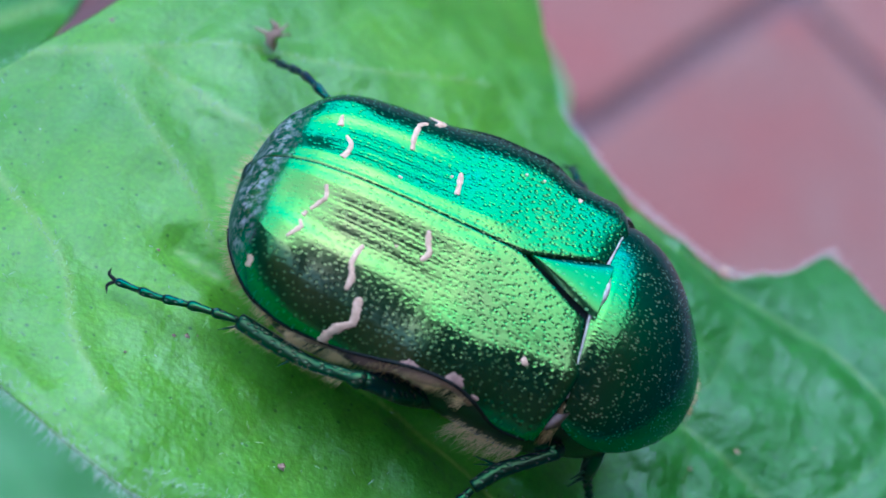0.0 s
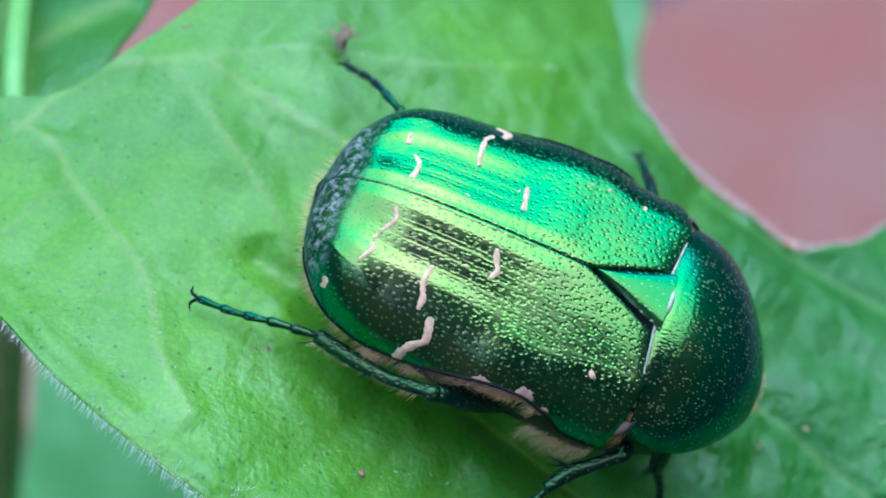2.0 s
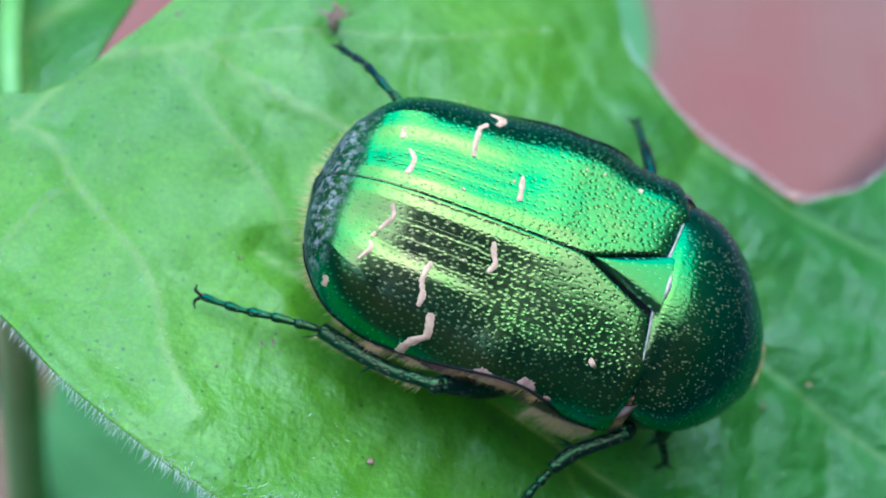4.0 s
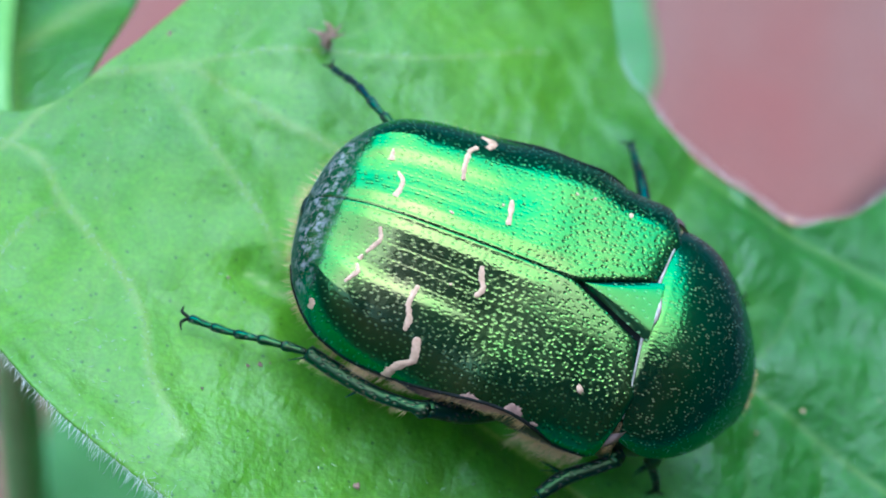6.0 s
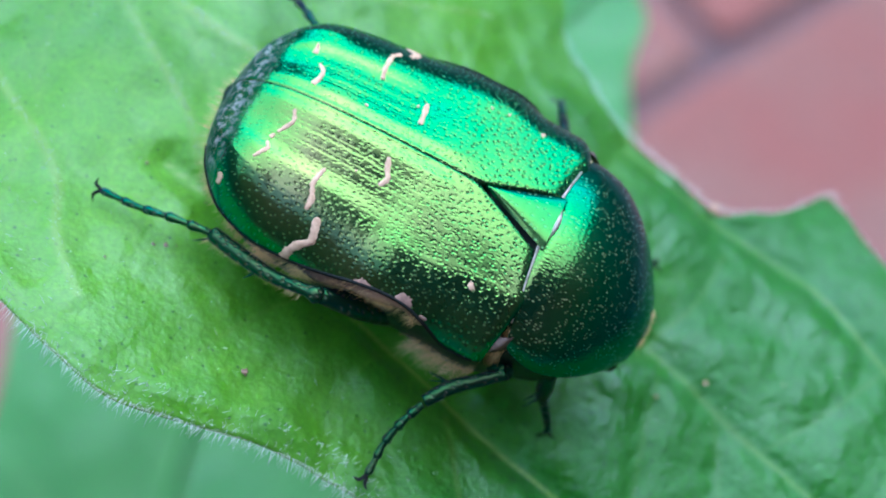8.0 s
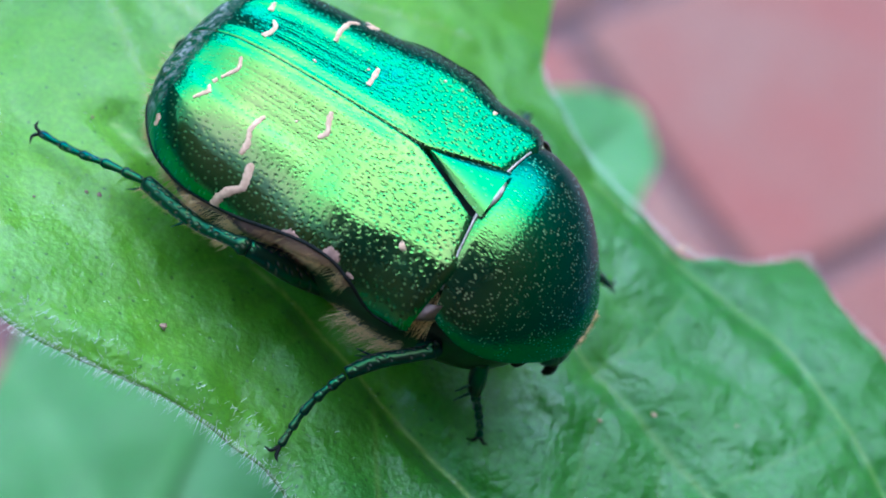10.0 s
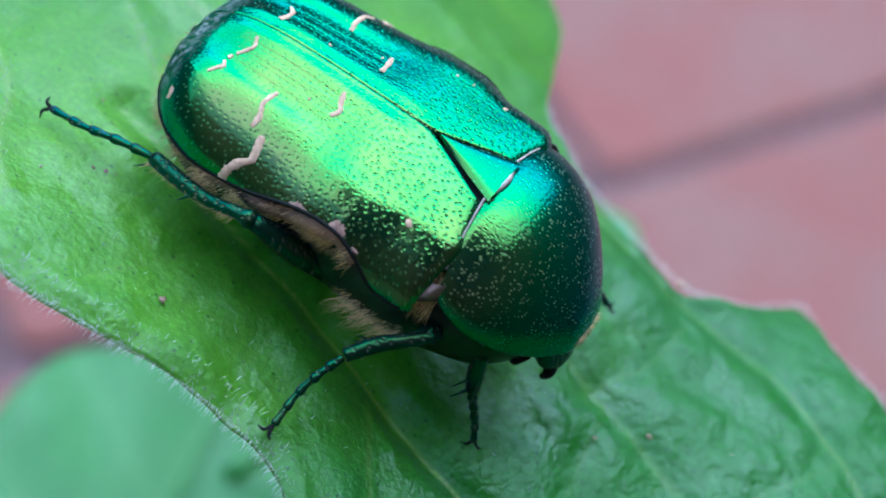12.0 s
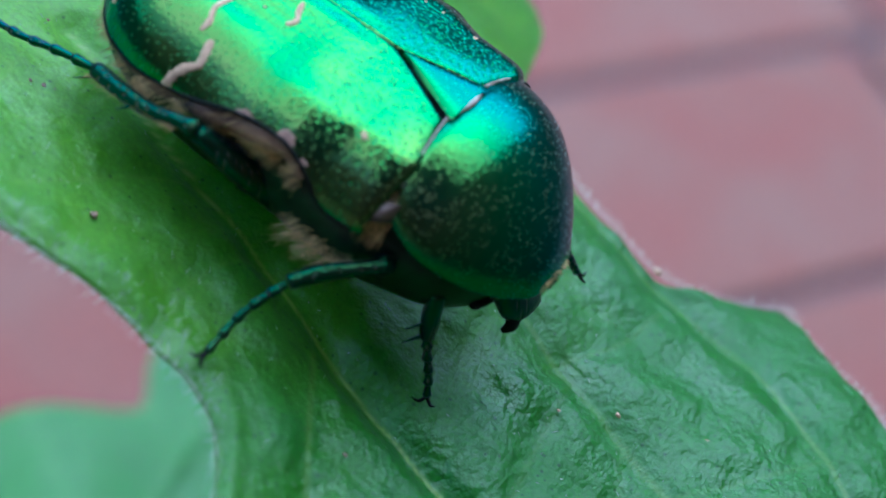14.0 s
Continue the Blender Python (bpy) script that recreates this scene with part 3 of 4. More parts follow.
def build_crumbs():
    for k, (x, y, size) in enumerate(((-1.4, -8.3, 0.16), (-12.1, 3.3, 0.14), (-6.3, -5.4, 0.12), (-6.0, -5.2, 0.09), (-6.7, -5.6, 0.08), (-8.6, -2.6, 0.07), (-7.9, -7.1, 0.06), (9.3, -7.6, 0.08), (-14.5, 6.4, 0.12))):
        crumb("crumb", x, y, size, DEBRIS, "tiny brown crumb of soil on the green leaf", k)
    for k, (x, y, size) in enumerate(((12.6, 10.6, 0.2), (15.1, 2.3, 0.12), (18.2, 4.0, 0.1), (13.4, 0.6, 0.07))):
        crumb("white_speck", x, y, size, CREAM, "tiny white speck on the green leaf", 20 + k)
    dry = thing("dry_flower_bit", (-8.7, 8.2, -6.6), "shrivelled pinkish brown flower bit on the leaf", "debris")
    rng = random.Random(2)
    for _ in range(7):
        x, y = -8.7 + rng.uniform(-0.35, 0.35), 8.1 + rng.uniform(-0.3, 0.3)
        z = float(leaf_height(x, y)) + 0.25
        part("shred", tube([(x, y, z, 0.07), (x + rng.uniform(-0.4, 0.4), y + rng.uniform(-0.3, 0.5), z + rng.uniform(0.1, 0.6), 0.1), (x + rng.uniform(-0.7, 0.7), y + rng.uniform(-0.2, 0.8), z + rng.uniform(0.2, 0.9), 0.03)], 8, 6), DEBRIS, dry)


build_main_leaf()
build_crumbs()
build_stem()
low_leaf("leaf", (1, -27, -74), 76, 24, 104, -2, "broad smooth green leaf hanging under the main leaf", 5,
         margins=(((0, -0.5), (15, -15), (30, -22), (45, -22), (60, -14), (70, -6), (76, -0.3)),
                  ((0, 0.5), (12, 10), (25, 13.5), (37.8, 14.0), (46, 14.8), (52, 14.1), (57.6, 10.8), (60, 6.5), (61.8, 5.0), (66.5, 6.5), (70, 6.2), (74, 3), (76, 0.3))))
low_leaf("leaf", (-6, 16, -57), 41.6, 10, 75.3, 0, "small blunt green leaf low over the pavers", 9,
         margins=(((0, -0.5), (10, -8), (20, -11.5), (26.7, -11.1), (33.6, -6.4), (39, -3.9), (41.6, -0.6)),
                  ((0, 0.5), (10, 7), (20, 10), (30, 8.5), (36.5, 4.8), (40, 2.4), (41.6, 0.3))))
opposite = low_leaf("leaf", (-18.9, 0.2, -9.0), 40, 5.6, 114.7, 26, "darker green leaf on the same stem with a thick pale midrib", 12, 0.05, 0.55, LEAF, False,
                    (((0, -0.5), (1.6, -2.0), (3.4, -3.0), (5.1, -3.85), (7.8, -5.1), (14, -6.6), (22, -6.2), (31, -4), (40, -0.2)),
                     ((0, 0.5), (3, 3.2), (8, 5.0), (14, 5.8), (22, 5.6), (31, 3.6), (40, 0.2))))
part("midrib", tube([(-18.7, -0.2, -9.4, 0.5), (-19.6, 1.6, -9.1, 0.5), (-22.4, 8.2, -12.7, 0.48), (-28, 21, -20.5, 0.35), (-33, 32, -27, 0.2)], 40, 10), STEM, opposite, "thick pale midrib")

# ---- beetle ----
BACK = curve((-6.95, -6.6, -5.9, -5, -3.9, -2, 0, 3, 5, 6.5), (-3.1, -1.85, -0.95, -0.42, -0.16, 0.0, 0.05, 0.0, -0.1, -0.25))
HALF = curve((-6.95, -6.75, -6.4, -5.85, -5.2, -4, -2, 0, 2, 4, 5.5, 6.2, 6.6), (0.05, 1.4, 2.5, 3.4, 4.1, 4.7, 5.0, 5.05, 4.95, 5.08, 5.08, 4.75, 4.2))
EDGE = curve((-6.95, -5.5, -3, -1, 1, 2.5, 3.5, 4.5, 5.5, 6.6), (-3.2, -3.0, -2.85, -2.35, -1.6, -1.5, -1.95, -2.85, -2.9, -2.2))


def step(t):
    t = np.clip(t, 0, 1)
    return t * t * (3 - 2 * t)


def shell_table():
    """Heights of the closed wing cases, summed up from their slope across the back: a raised seam with a trough beside it,
    a gently falling disc, a rib that fades forwards, and a flank that turns down to the margin."""
    xs, ks = np.linspace(-6.95, 6.6, 272), np.linspace(0, 5, 501)
    X, K = np.meshgrid(xs, ks, indexing="ij")
    w, top, low = HALF(xs)[:, None], BACK(xs)[:, None], EDGE(xs)[:, None]
    rear = step((2.9 - X) / 1.6) * step((X + 6.6) / 1.4)
    front = 1 / (1 + np.exp(np.clip((K - 0.45 - (X - 2) * 0.5) / 0.22, -30, 30)))
    slope = -0.19 - 0.06 * step((2.2 - X) / 2) * step((X + 6.4) / 3.0) + 0.08 * front
    slope = slope + rear * 0.26 * step((K - 0.14) / 0.1) * step((0.66 - K) / 0.16) - rear * 0.1 * step((0.16 - K) / 0.08)
    rib = step((1.8 - X) / 4.5) * step((X + 5.9) / 1.0)
    slope = slope + rib * (0.25 * np.exp(-((K - 2.5) / 0.26) ** 2) - 0.05 * np.exp(-((K - 3.05) / 0.3) ** 2))
    for at, deep in ((0.98, 1.0), (1.12, 1.0), (1.5, 0.8), (1.64, 0.8), (2.0, 0.6), (2.12, 0.6)):
        groove = deep * step((1.6 - X) / 2.5) * step((X + 4.9) / 0.8)
        slope = slope + 0.55 * groove * (K - at) / 0.05 * np.exp(-((K - at) / 0.05) ** 2)
    slope = slope - 0.42 * step((K - 2.95 - 0.5 * step((-3.4 - X) / 1.4)) / 0.85)
    slope = slope + 0.07 * step((-3.0 - X) / 1.5) * np.exp(-((K - 2.8) / 0.6) ** 2)
    slope = slope - 0.035 * step((X - 0.5) / 2) * step((K - 1.3) / 0.6) * step((3.2 - K) / 0.5)
    bend = 3.5  # where the flank begins
    s = np.where(K <= bend, slope, 0.0)
    z = top + np.cumsum(s, axis=1) * (ks[1] - ks[0]) * w / 5
    q = np.clip((K - bend) / (5 - bend), 0, 1)
    zk, foot = z[:, -1:], np.minimum(low, -2.8)
    lean = np.minimum(0.55 * (5 - bend) * w / 5, 0.6 * (zk - foot))
    z = np.where(K <= bend, z, zk - lean * q - (zk - lean - foot) * (1 - np.sqrt(1 - q ** 2.2)))
    # the margin cuts the flank off where the case is notched over the hind thigh
    for i in range(len(xs)):
        end = np.interp(-low[i, 0], -z[i, 200:], ks[200:])
        z[i] = np.interp(ks * end / 5, ks, z[i])
    out = K * w / 5
    z = z - 0.08 * np.exp(-((X + 4.9) / 0.7) ** 2 - ((out - 1.3) / 0.5) ** 2)
    return z


SHELL_Z = shell_table()


def shell_z(x, y):
    """Height of the closed wing cases over a place beside the middle line."""
    x = np.clip(x, -6.95, 6.6)
    a = np.abs(y)
    u = (x + 6.95) / 13.55 * 271
    v = np.clip(a / np.maximum(HALF(x), 0.05), 0, 1) * 500
    i, j = np.minimum(u.astype(int) if isinstance(u, np.ndarray) else int(u), 270), np.minimum(v.astype(int) if isinstance(v, np.ndarray) else int(v), 499)
    p, q = u - i, v - j
    z = (1 - p) * ((1 - q) * SHELL_Z[i, j] + q * SHELL_Z[i, j + 1]) + p * ((1 - q) * SHELL_Z[i + 1, j] + q * SHELL_Z[i + 1, j + 1])
    return z - 0.06 * np.exp(-(a / 0.045) ** 2)


def front_edge(a):
    """Where the wing case ends in front, at a distance from the middle line: beside the scutellum, then at the pronotum."""
    if a < 1.2:
        return 3.15 + 2.75 * a / 1.2
    return 5.95 + 0.45 * min(1.0, (a - 1.2) / 2.2) - 0.4 * max(0.0, (a - 3.4) / 1.8) ** 1.4


def build_elytron(beetle, side, marks):
    nx, ny = 210, 150
    v = np.sin(0.5 * math.pi * np.linspace(0, 1, ny)) ** 0.9
    v = 0.55 * np.linspace(0, 1, ny) + 0.45 * v
    ends = np.array([front_edge(k * 5.2) for k in v])
    rows = []
    for i in range(nx):
        u = i / (nx - 1)
        x = -6.93 + (ends + 6.93) * (1 - math.cos(math.pi * 0.5 * (0.03 + 0.97 * u)) ** 1.25)
        y = v * HALF(x)
        fall = 0.22 * np.exp(-(ends - x) / 0.14)
        row = [(float(p), side * (0.01 + float(q)), float(r)) for p, q, r in zip(x, y, shell_z(x, y) - fall)]
        # the margin turns under
        x, y, z = row[-1]
        row.append((x, y - side * 0.03, z - 0.07))
        row.append((x, y - side * 0.4, z - 0.1))
        rows.append(row)
    bm, _ = sheet(rows)
    bmesh.ops.recalc_face_normals(bm, faces=bm.faces[:])
    wing = part("elytron", bm, SHELL, beetle, "shiny metallic green wing case with cream marks")
    rim = [(x, side * (float(HALF(x)) - 0.02), shell_z(x, float(HALF(x))) + 0.02, 0.075) for x in np.linspace(-6.5, 5.7, 40)]
    part("margin", tube(rim, 90, 8), SEAM, wing, "thin black raised margin")
    for line in marks:
        low_one = line[0][1] > 4.9 and line[0][0] > -1
        part("scale_mark" if low_one else "cream_mark", mark_strip(line, side), DULL_SCALES if low_one else CREAM, wing, "dull brown scale patch at the margin" if low_one else "wavy cream-white scale mark")
    return wing


def shell_at(x, y, side):
    """A place on the wing case and its outward way; past the shoulder of the curve y runs on down the flank."""
    w = float(HALF(x))
    ys = w * np.sin(np.linspace(0, 0.5 * math.pi, 48))
    zs = shell_z(np.full_like(ys, x), ys)
    arc = np.r_[0, np.cumsum(np.hypot(np.diff(ys), np.diff(zs)))]
    bend = 0.88 * w
    s = float(np.interp(min(y, bend), ys, arc)) + max(0.0, y - bend)
    s = min(s, arc[-1])
    p, q = (np.array([np.interp(t, arc, ys), np.interp(t, arc, zs)]) for t in (max(0.0, s - 0.06), min(arc[-1], s + 0.06)))
    along = (q - p) / np.linalg.norm(q - p)
    return float(np.interp(s, arc, ys)), float(np.interp(s, arc, zs)), -float(along[1]), float(along[0])


def mark_strip(line, side):
    """A thin raised patch of scales along (x, y, half width) knots on a wing case."""
    pts = spline([(x, abs(y), 0, w) for x, y, w in line], max(9, 7 * len(line)))
    rng = random.Random(int(abs(line[0][0]) * 1000 + abs(line[0][1]) * 77))
    rows = []
    for k, (x, y, _, w) in enumerate(pts):
        a, b = pts[max(k - 1, 0)], pts[min(k + 1, len(pts) - 1)]
        d = Vector((b[0] - a[0], b[1] - a[1])).normalized()
        n = Vector((-d.y, d.x))
        w = 1.08 * w * rng.uniform(0.75, 1.25) * (0.5 if k in (0, len(pts) - 1) else 1)
        row = []
        for s, lift in ((-1, -0.02), (-0.75, 0.03), (0, 0.042), (0.75, 0.03), (1, -0.02)):
            px = x + n.x * w * s
            py, pz, ny, nz = shell_at(px, y + n.y * w * s, side)
            row.append((px, side * (py + ny * lift), pz + nz * lift))
        rows.append(row)
    bm, _ = sheet(rows)
    bmesh.ops.recalc_face_normals(bm, faces=bm.faces[:])
    return bm


FAR_MARKS = (
    ((-4.58, 2.4, 0.06), (-4.5, 1.95, 0.13)),
    ((-4.15, 1.6, 0.07), (-3.88, 1.3, 0.1), (-3.86, 0.95, 0.1), (-3.96, 0.53, 0.12)),
    ((-1.88, 2.16, 0.1), (-2.0, 2.82, 0.1), (-2.0, 3.38, 0.1), (-1.76, 3.75, 0.12)),
    ((-1.75, 4.45, 0.07), (-1.42, 4.4, 0.16), (-1.24, 4.25, 0.17), (-1.42, 3.85, 0.1)),
    ((0.0, 2.08, 0.1), (0.09, 1.57, 0.11), (0.14, 1.02, 0.09)),
    ((-0.28, 1.78, 0.06), (-0.2, 1.72, 0.06)),
    ((-1.95, 0.72, 0.06), (-1.8, 0.66, 0.05)),
    ((4.2, 3.35, 0.1), (4.35, 3.29, 0.1)),
    ((2.1, 3.28, 0.06), (2.2, 3.28, 0.06)),
    ((2.78, 3.4, 0.06), (2.88, 3.4, 0.06)),
)
NEAR_MARKS = (
    ((-4.05, 0.68, 0.07), (-3.88, 1.11, 0.09), (-4.03, 1.4, 0.09), (-4.2, 1.68, 0.07)),
    ((-4.26, 1.78, 0.07), (-4.33, 1.98, 0.09)),
    ((-4.35, 2.14, 0.06), (-4.22, 2.4, 0.1), (-4.35, 2.62, 0.08), (-4.52, 2.9, 0.06)),
    ((-0.25, 0.78, 0.1), (-0.1, 1.2, 0.11), (0.06, 1.5, 0.1), (-0.1, 1.85, 0.1)),
    ((-2.06, 2.15, 0.1), (-2.15, 2.5, 0.11), (-2.18, 2.85, 0.1), (-2.05, 3.15, 0.1), (-1.96, 3.4, 0.13), (-1.98, 3.72, 0.09)),
    ((-1.48, 3.77, 0.13), (-1.3, 4.45, 0.16), (-1.6, 4.75, 0.17), (-1.85, 5.1, 0.19), (-1.97, 5.6, 0.19), (-2.0, 6.3, 0.18)),
    ((-1.1, 1.75, 0.05), (-1.0, 1.72, 0.05)),
    ((4.38, 3.57, 0.12), (4.5, 3.42, 0.16)),
    ((-5.4, 3.6, 0.08), (-5.3, 3.85, 0.12), (-5.32, 4.1, 0.09)),
    ((0.65, 5.3, 0.12), (0.95, 5.2, 0.25), (1.35, 5.3, 0.14)),
    ((2.25, 5.1, 0.12), (2.55, 5.0, 0.25), (2.9, 5.1, 0.12)),
    ((3.3, 5.2, 0.05), (3.45, 5.2, 0.08), (3.6, 5.2, 0.05)),
    ((-0.3, 5.5, 0.05), (-0.15, 5.5, 0.08), (0.0, 5.5, 0.05)),
)


def build_scutellum(beetle):
    rows = []
    for k in range(24):
        u = k / 23
        x = 3.35 + 2.75 * u
        w = 0.03 + 1.13 * u ** 0.97
        rows.append([(x, w * s, 0.05 - 0.14 * abs(s) ** 4 - 0.08 * u) for s in np.linspace(-1, 1, 15)])
    bm, _ = sheet(rows)
    bmesh.ops.recalc_face_normals(bm, faces=bm.faces[:])
    part("scutellum", bm, SCUTELLUM, beetle, "smooth bright green triangular plate")
    rows = [[(x, y, -0.56 + 0.05 * (x - 3)) for y in np.linspace(-1.35, 1.35, 7)] for x in np.linspace(2.8, 6.15, 7)]
    bm, _ = sheet(rows)
    bmesh.ops.recalc_face_normals(bm, faces=bm.faces[:])
    part("seam", bm, SEAM, beetle, "black groove round the scutellum")


PRO_HALF = curve((5.9, 6.4, 7.0, 8.0, 9.0, 10.0, 10.7, 11.1, 11.25), (3.9, 4.15, 4.3, 4.2, 3.65, 2.7, 1.75, 0.9, 0.05))
PRO_TOP = curve((5.9, 6.4, 7.5, 8.6, 9.6, 10.4, 11.0, 11.25), (-0.25, -0.12, -0.24, -0.72, -1.5, -2.5, -3.6, -4.3))
PRO_LOW = curve((5.9, 6.6, 7.5, 8.6, 9.6, 10.4, 11.25), (-1.9, -2.4, -2.9, -3.4, -3.9, -4.3, -4.6))


def pronotum_point(u, s):
    a = abs(s)
    rear = 6.05 + 0.15 * math.cos(min(1.0, a * 3.2) * math.pi) + 0.55 * a ** 1.5
    x = rear + (11.23 - rear) * (1 - math.cos(0.5 * math.pi * u) ** 1.3)
    w, top, low = float(PRO_HALF(x)), float(PRO_TOP(x)), float(PRO_LOW(x))
    return x, s * w, low + (top - low) * (1 - a ** 1.85) ** (1 / 1.95)


def build_pronotum(beetle):
    spread = [math.copysign(abs(math.sin(0.5 * math.pi * s)) ** 0.9, s) for s in np.linspace(-1, 1, 81)]
    rows = []
    for k in range(70):
        row = [pronotum_point(k / 69, s) for s in spread]
        first, last = row[0], row[-1]
        row = [(first[0], first[1] + 0.6, first[2] - 0.16), (first[0], first[1] + 0.04, first[2] - 0.07)] + row
        row += [(last[0], last[1] - 0.04, last[2] - 0.07), (last[0], last[1] - 0.6, last[2] - 0.16)]
        rows.append(row)
    bm, _ = sheet(rows)
    bmesh.ops.recalc_face_normals(bm, faces=bm.faces[:])
    pro = part("pronotum", bm, PRONOTUM, beetle, "dark glossy green neck shield with fine pits")
    rim = []
    for s in np.linspace(-0.9, 0.9, 60):
        x, y, z = pronotum_point(0.0, float(s))
        rim.append((x - 0.06, y, z + 0.03, 0.035 + 0.09 * math.exp(-(s / 0.26) ** 2)))
    part("rear_rim", tube(rim, 80, 8), RIM, pro, "thin pale rear rim")
    return pro


def build_body(beetle):
    """Thorax and abdomen under the wing cases."""
    half = curve((-6.95, -6.6, -6, -4, -1, 2, 5, 7, 9, 10), (0.2, 1.5, 2.8, 4.3, 4.65, 4.5, 4.7, 4.1, 3.0, 1.6))
    top = curve((-7.1, -5, 0, 3, 6, 8, 10), (-2.6, -2.3, -1.8, -1.6, -1.8, -2.6, -4.2))
    low = curve((-7.1, -5, 0, 5, 8, 10), (-3.9, -5.0, -6.2, -6.7, -6.6, -5.9))
    rows = []
    for x in np.linspace(-6.95, 10, 70):
        w, a, b = float(half(x)), float(top(x)), float(low(x))
        mid, h = 0.5 * (a + b), 0.5 * (a - b)
        rows.append([(x, w * math.copysign(abs(math.cos(t)) ** 0.7, math.cos(t)), mid + h * math.copysign(abs(math.sin(t)) ** 0.8, math.sin(t))) for t in np.linspace(0, 2 * math.pi, 40, endpoint=False)])
    bm, grid = sheet(rows, True)
    close_ends(bm, grid)
    bmesh.ops.recalc_face_normals(bm, faces=bm.faces[:])
    body = part("underbody", bm, UNDERSIDE, beetle, "dark green underside with tan hair")
    for side in (-1, 1):
        part("abdomen_flank", tube([(-5.4, side * 3.2, -3.3, 0.2), (-4.6, side * 3.9, -3.25, 0.34), (-3.6, side * 4.4, -3.2, 0.3), (-2.6, side * 4.5, -3.05, 0.47), (-1.6, side * 4.6, -2.85, 0.36), (-0.5, side * 4.7, -2.6, 0.5), (0.5, side * 4.65, -2.35, 0.4), (1.4, side * 4.6, -2.1, 0.5), (2.6, side * 4.5, -2.0, 0.42), (3.5, side * 4.6, -2.6, 0.3)], 80, 14), FLANK, body, "tan and purplish brown hairy flank")
        plate = []
        for u in np.linspace(0, 1, 9):
            row = []
            for v in np.linspace(0, 1, 9):
                low, high = Vector((5.85, 4.75, -2.6)).lerp(Vector((6.6, 4.25, -2.45)), u), Vector((6.15, 4.25, -1.75)).lerp(Vector((6.65, 4.0, -1.7)), u)
                p = low.lerp(high, v)
                swell = 0.25 * math.sin(math.pi * u) * math.sin(math.pi * (0.15 + 0.75 * v))
                row.append((p.x, side * (p.y + swell * 0.7), p.z + swell * 0.7))
            plate.append(row)
        bm, _ = sheet(plate)
        bmesh.ops.recalc_face_normals(bm, faces=bm.faces[:])
        part("shoulder_plate", bm, SHOULDER, body, "greyish tan hairy shoulder plate")
    rng = random.Random(3)
    hairs = []
    for side in (-1, 1):
        for _ in range(1500):
            x = rng.uniform(-6.3, 3.4)
            if (x < -3.0 and rng.random() < 0.7) or (math.sin(x * 4.2 + 0.8 * math.sin(x * 1.7)) < -0.1 and rng.random() < 0.8):
                continue
            w = float(half(x))
            drop = rng.uniform(0.15, 0.6 + max(0.0, min(1.0, (x + 5.5) / 3)))
            z = float(EDGE(x)) - drop
            y = side * (w + 0.40 * max(0.0, min(1.0, (x + 5.6) / 2.6)) - 0.2 * drop * drop)
            hairs.append(((x, y - side * 0.15, z), (x - rng.uniform(0.1, 0.5), y + side * rng.uniform(0.1, 0.35), z - rng.uniform(0.0, 0.5))))
        for _ in range(340):
            x = rng.uniform(3.6, 6.2)
            z = rng.uniform(-5.4, -4.3)
            y = side * (float(half(x)) - 0.25)
            hairs.append(((x, y, z), (x - rng.uniform(0.2, 0.9), y + side * rng.uniform(0.2, 0.9), z - rng.uniform(0.0, 0.7))))
        for _ in range(260):
            x, z = rng.uniform(5.7, 6.6), rng.uniform(-3.2, -1.5)
            y = side * (4.55 - 0.35 * (z + 3.2))
            hairs.append(((x, y - side * 0.2, z), (x - rng.uniform(-0.1, 0.3), y + side * rng.uniform(0.0, 0.2), z - rng.uniform(0.2, 0.6))))
        # golden fringe over the flank between the margin and the hind leg
        for _ in range(600):
            x = rng.uniform(-6.0, 3.2)
            if math.sin(x * 4.2 + 0.8 * math.sin(x * 1.7)) < -0.1 and rng.random() < 0.85:
                continue
            y, z = side * float(np.interp(x, (-6, -4.6, -2.6, 0, 3.2), (3.0, 4.1, 4.75, 4.95, 4.8))), float(EDGE(x)) - rng.uniform(0.15, 0.75)
            hairs.append(((x, y - side * 0.1, z), (x - rng.uniform(0.15, 0.6), y + side * rng.uniform(0.05, 0.4), z - rng.uniform(0.15, 0.55))))
    for _ in range(260):
        y = rng.uniform(-3.2, 3.2)
        x = -6.8 + 0.14 * y * y
        z = rng.uniform(-3.9, -3.0)
        hairs.append(((x + 0.1, y, z), (x - rng.uniform(0.3, 0.8), y * 1.1, z - rng.uniform(-0.2, 0.4))))
    # hairs along the hind shin
    for _ in range(220):
        s = rng.random()
        p = Vector((-4.7, -4.8, -4.25)).lerp(Vector((-0.7, -5.65, -2.95)), s)
        hairs.append((p, p + Vector((-rng.uniform(0.2, 0.55), -rng.uniform(0.25, 0.5), -rng.uniform(0.05, 0.45)))))
    part("body_hair", strands(hairs, 0.0105), HAIR, body, "pale tan body hair", "stuff")


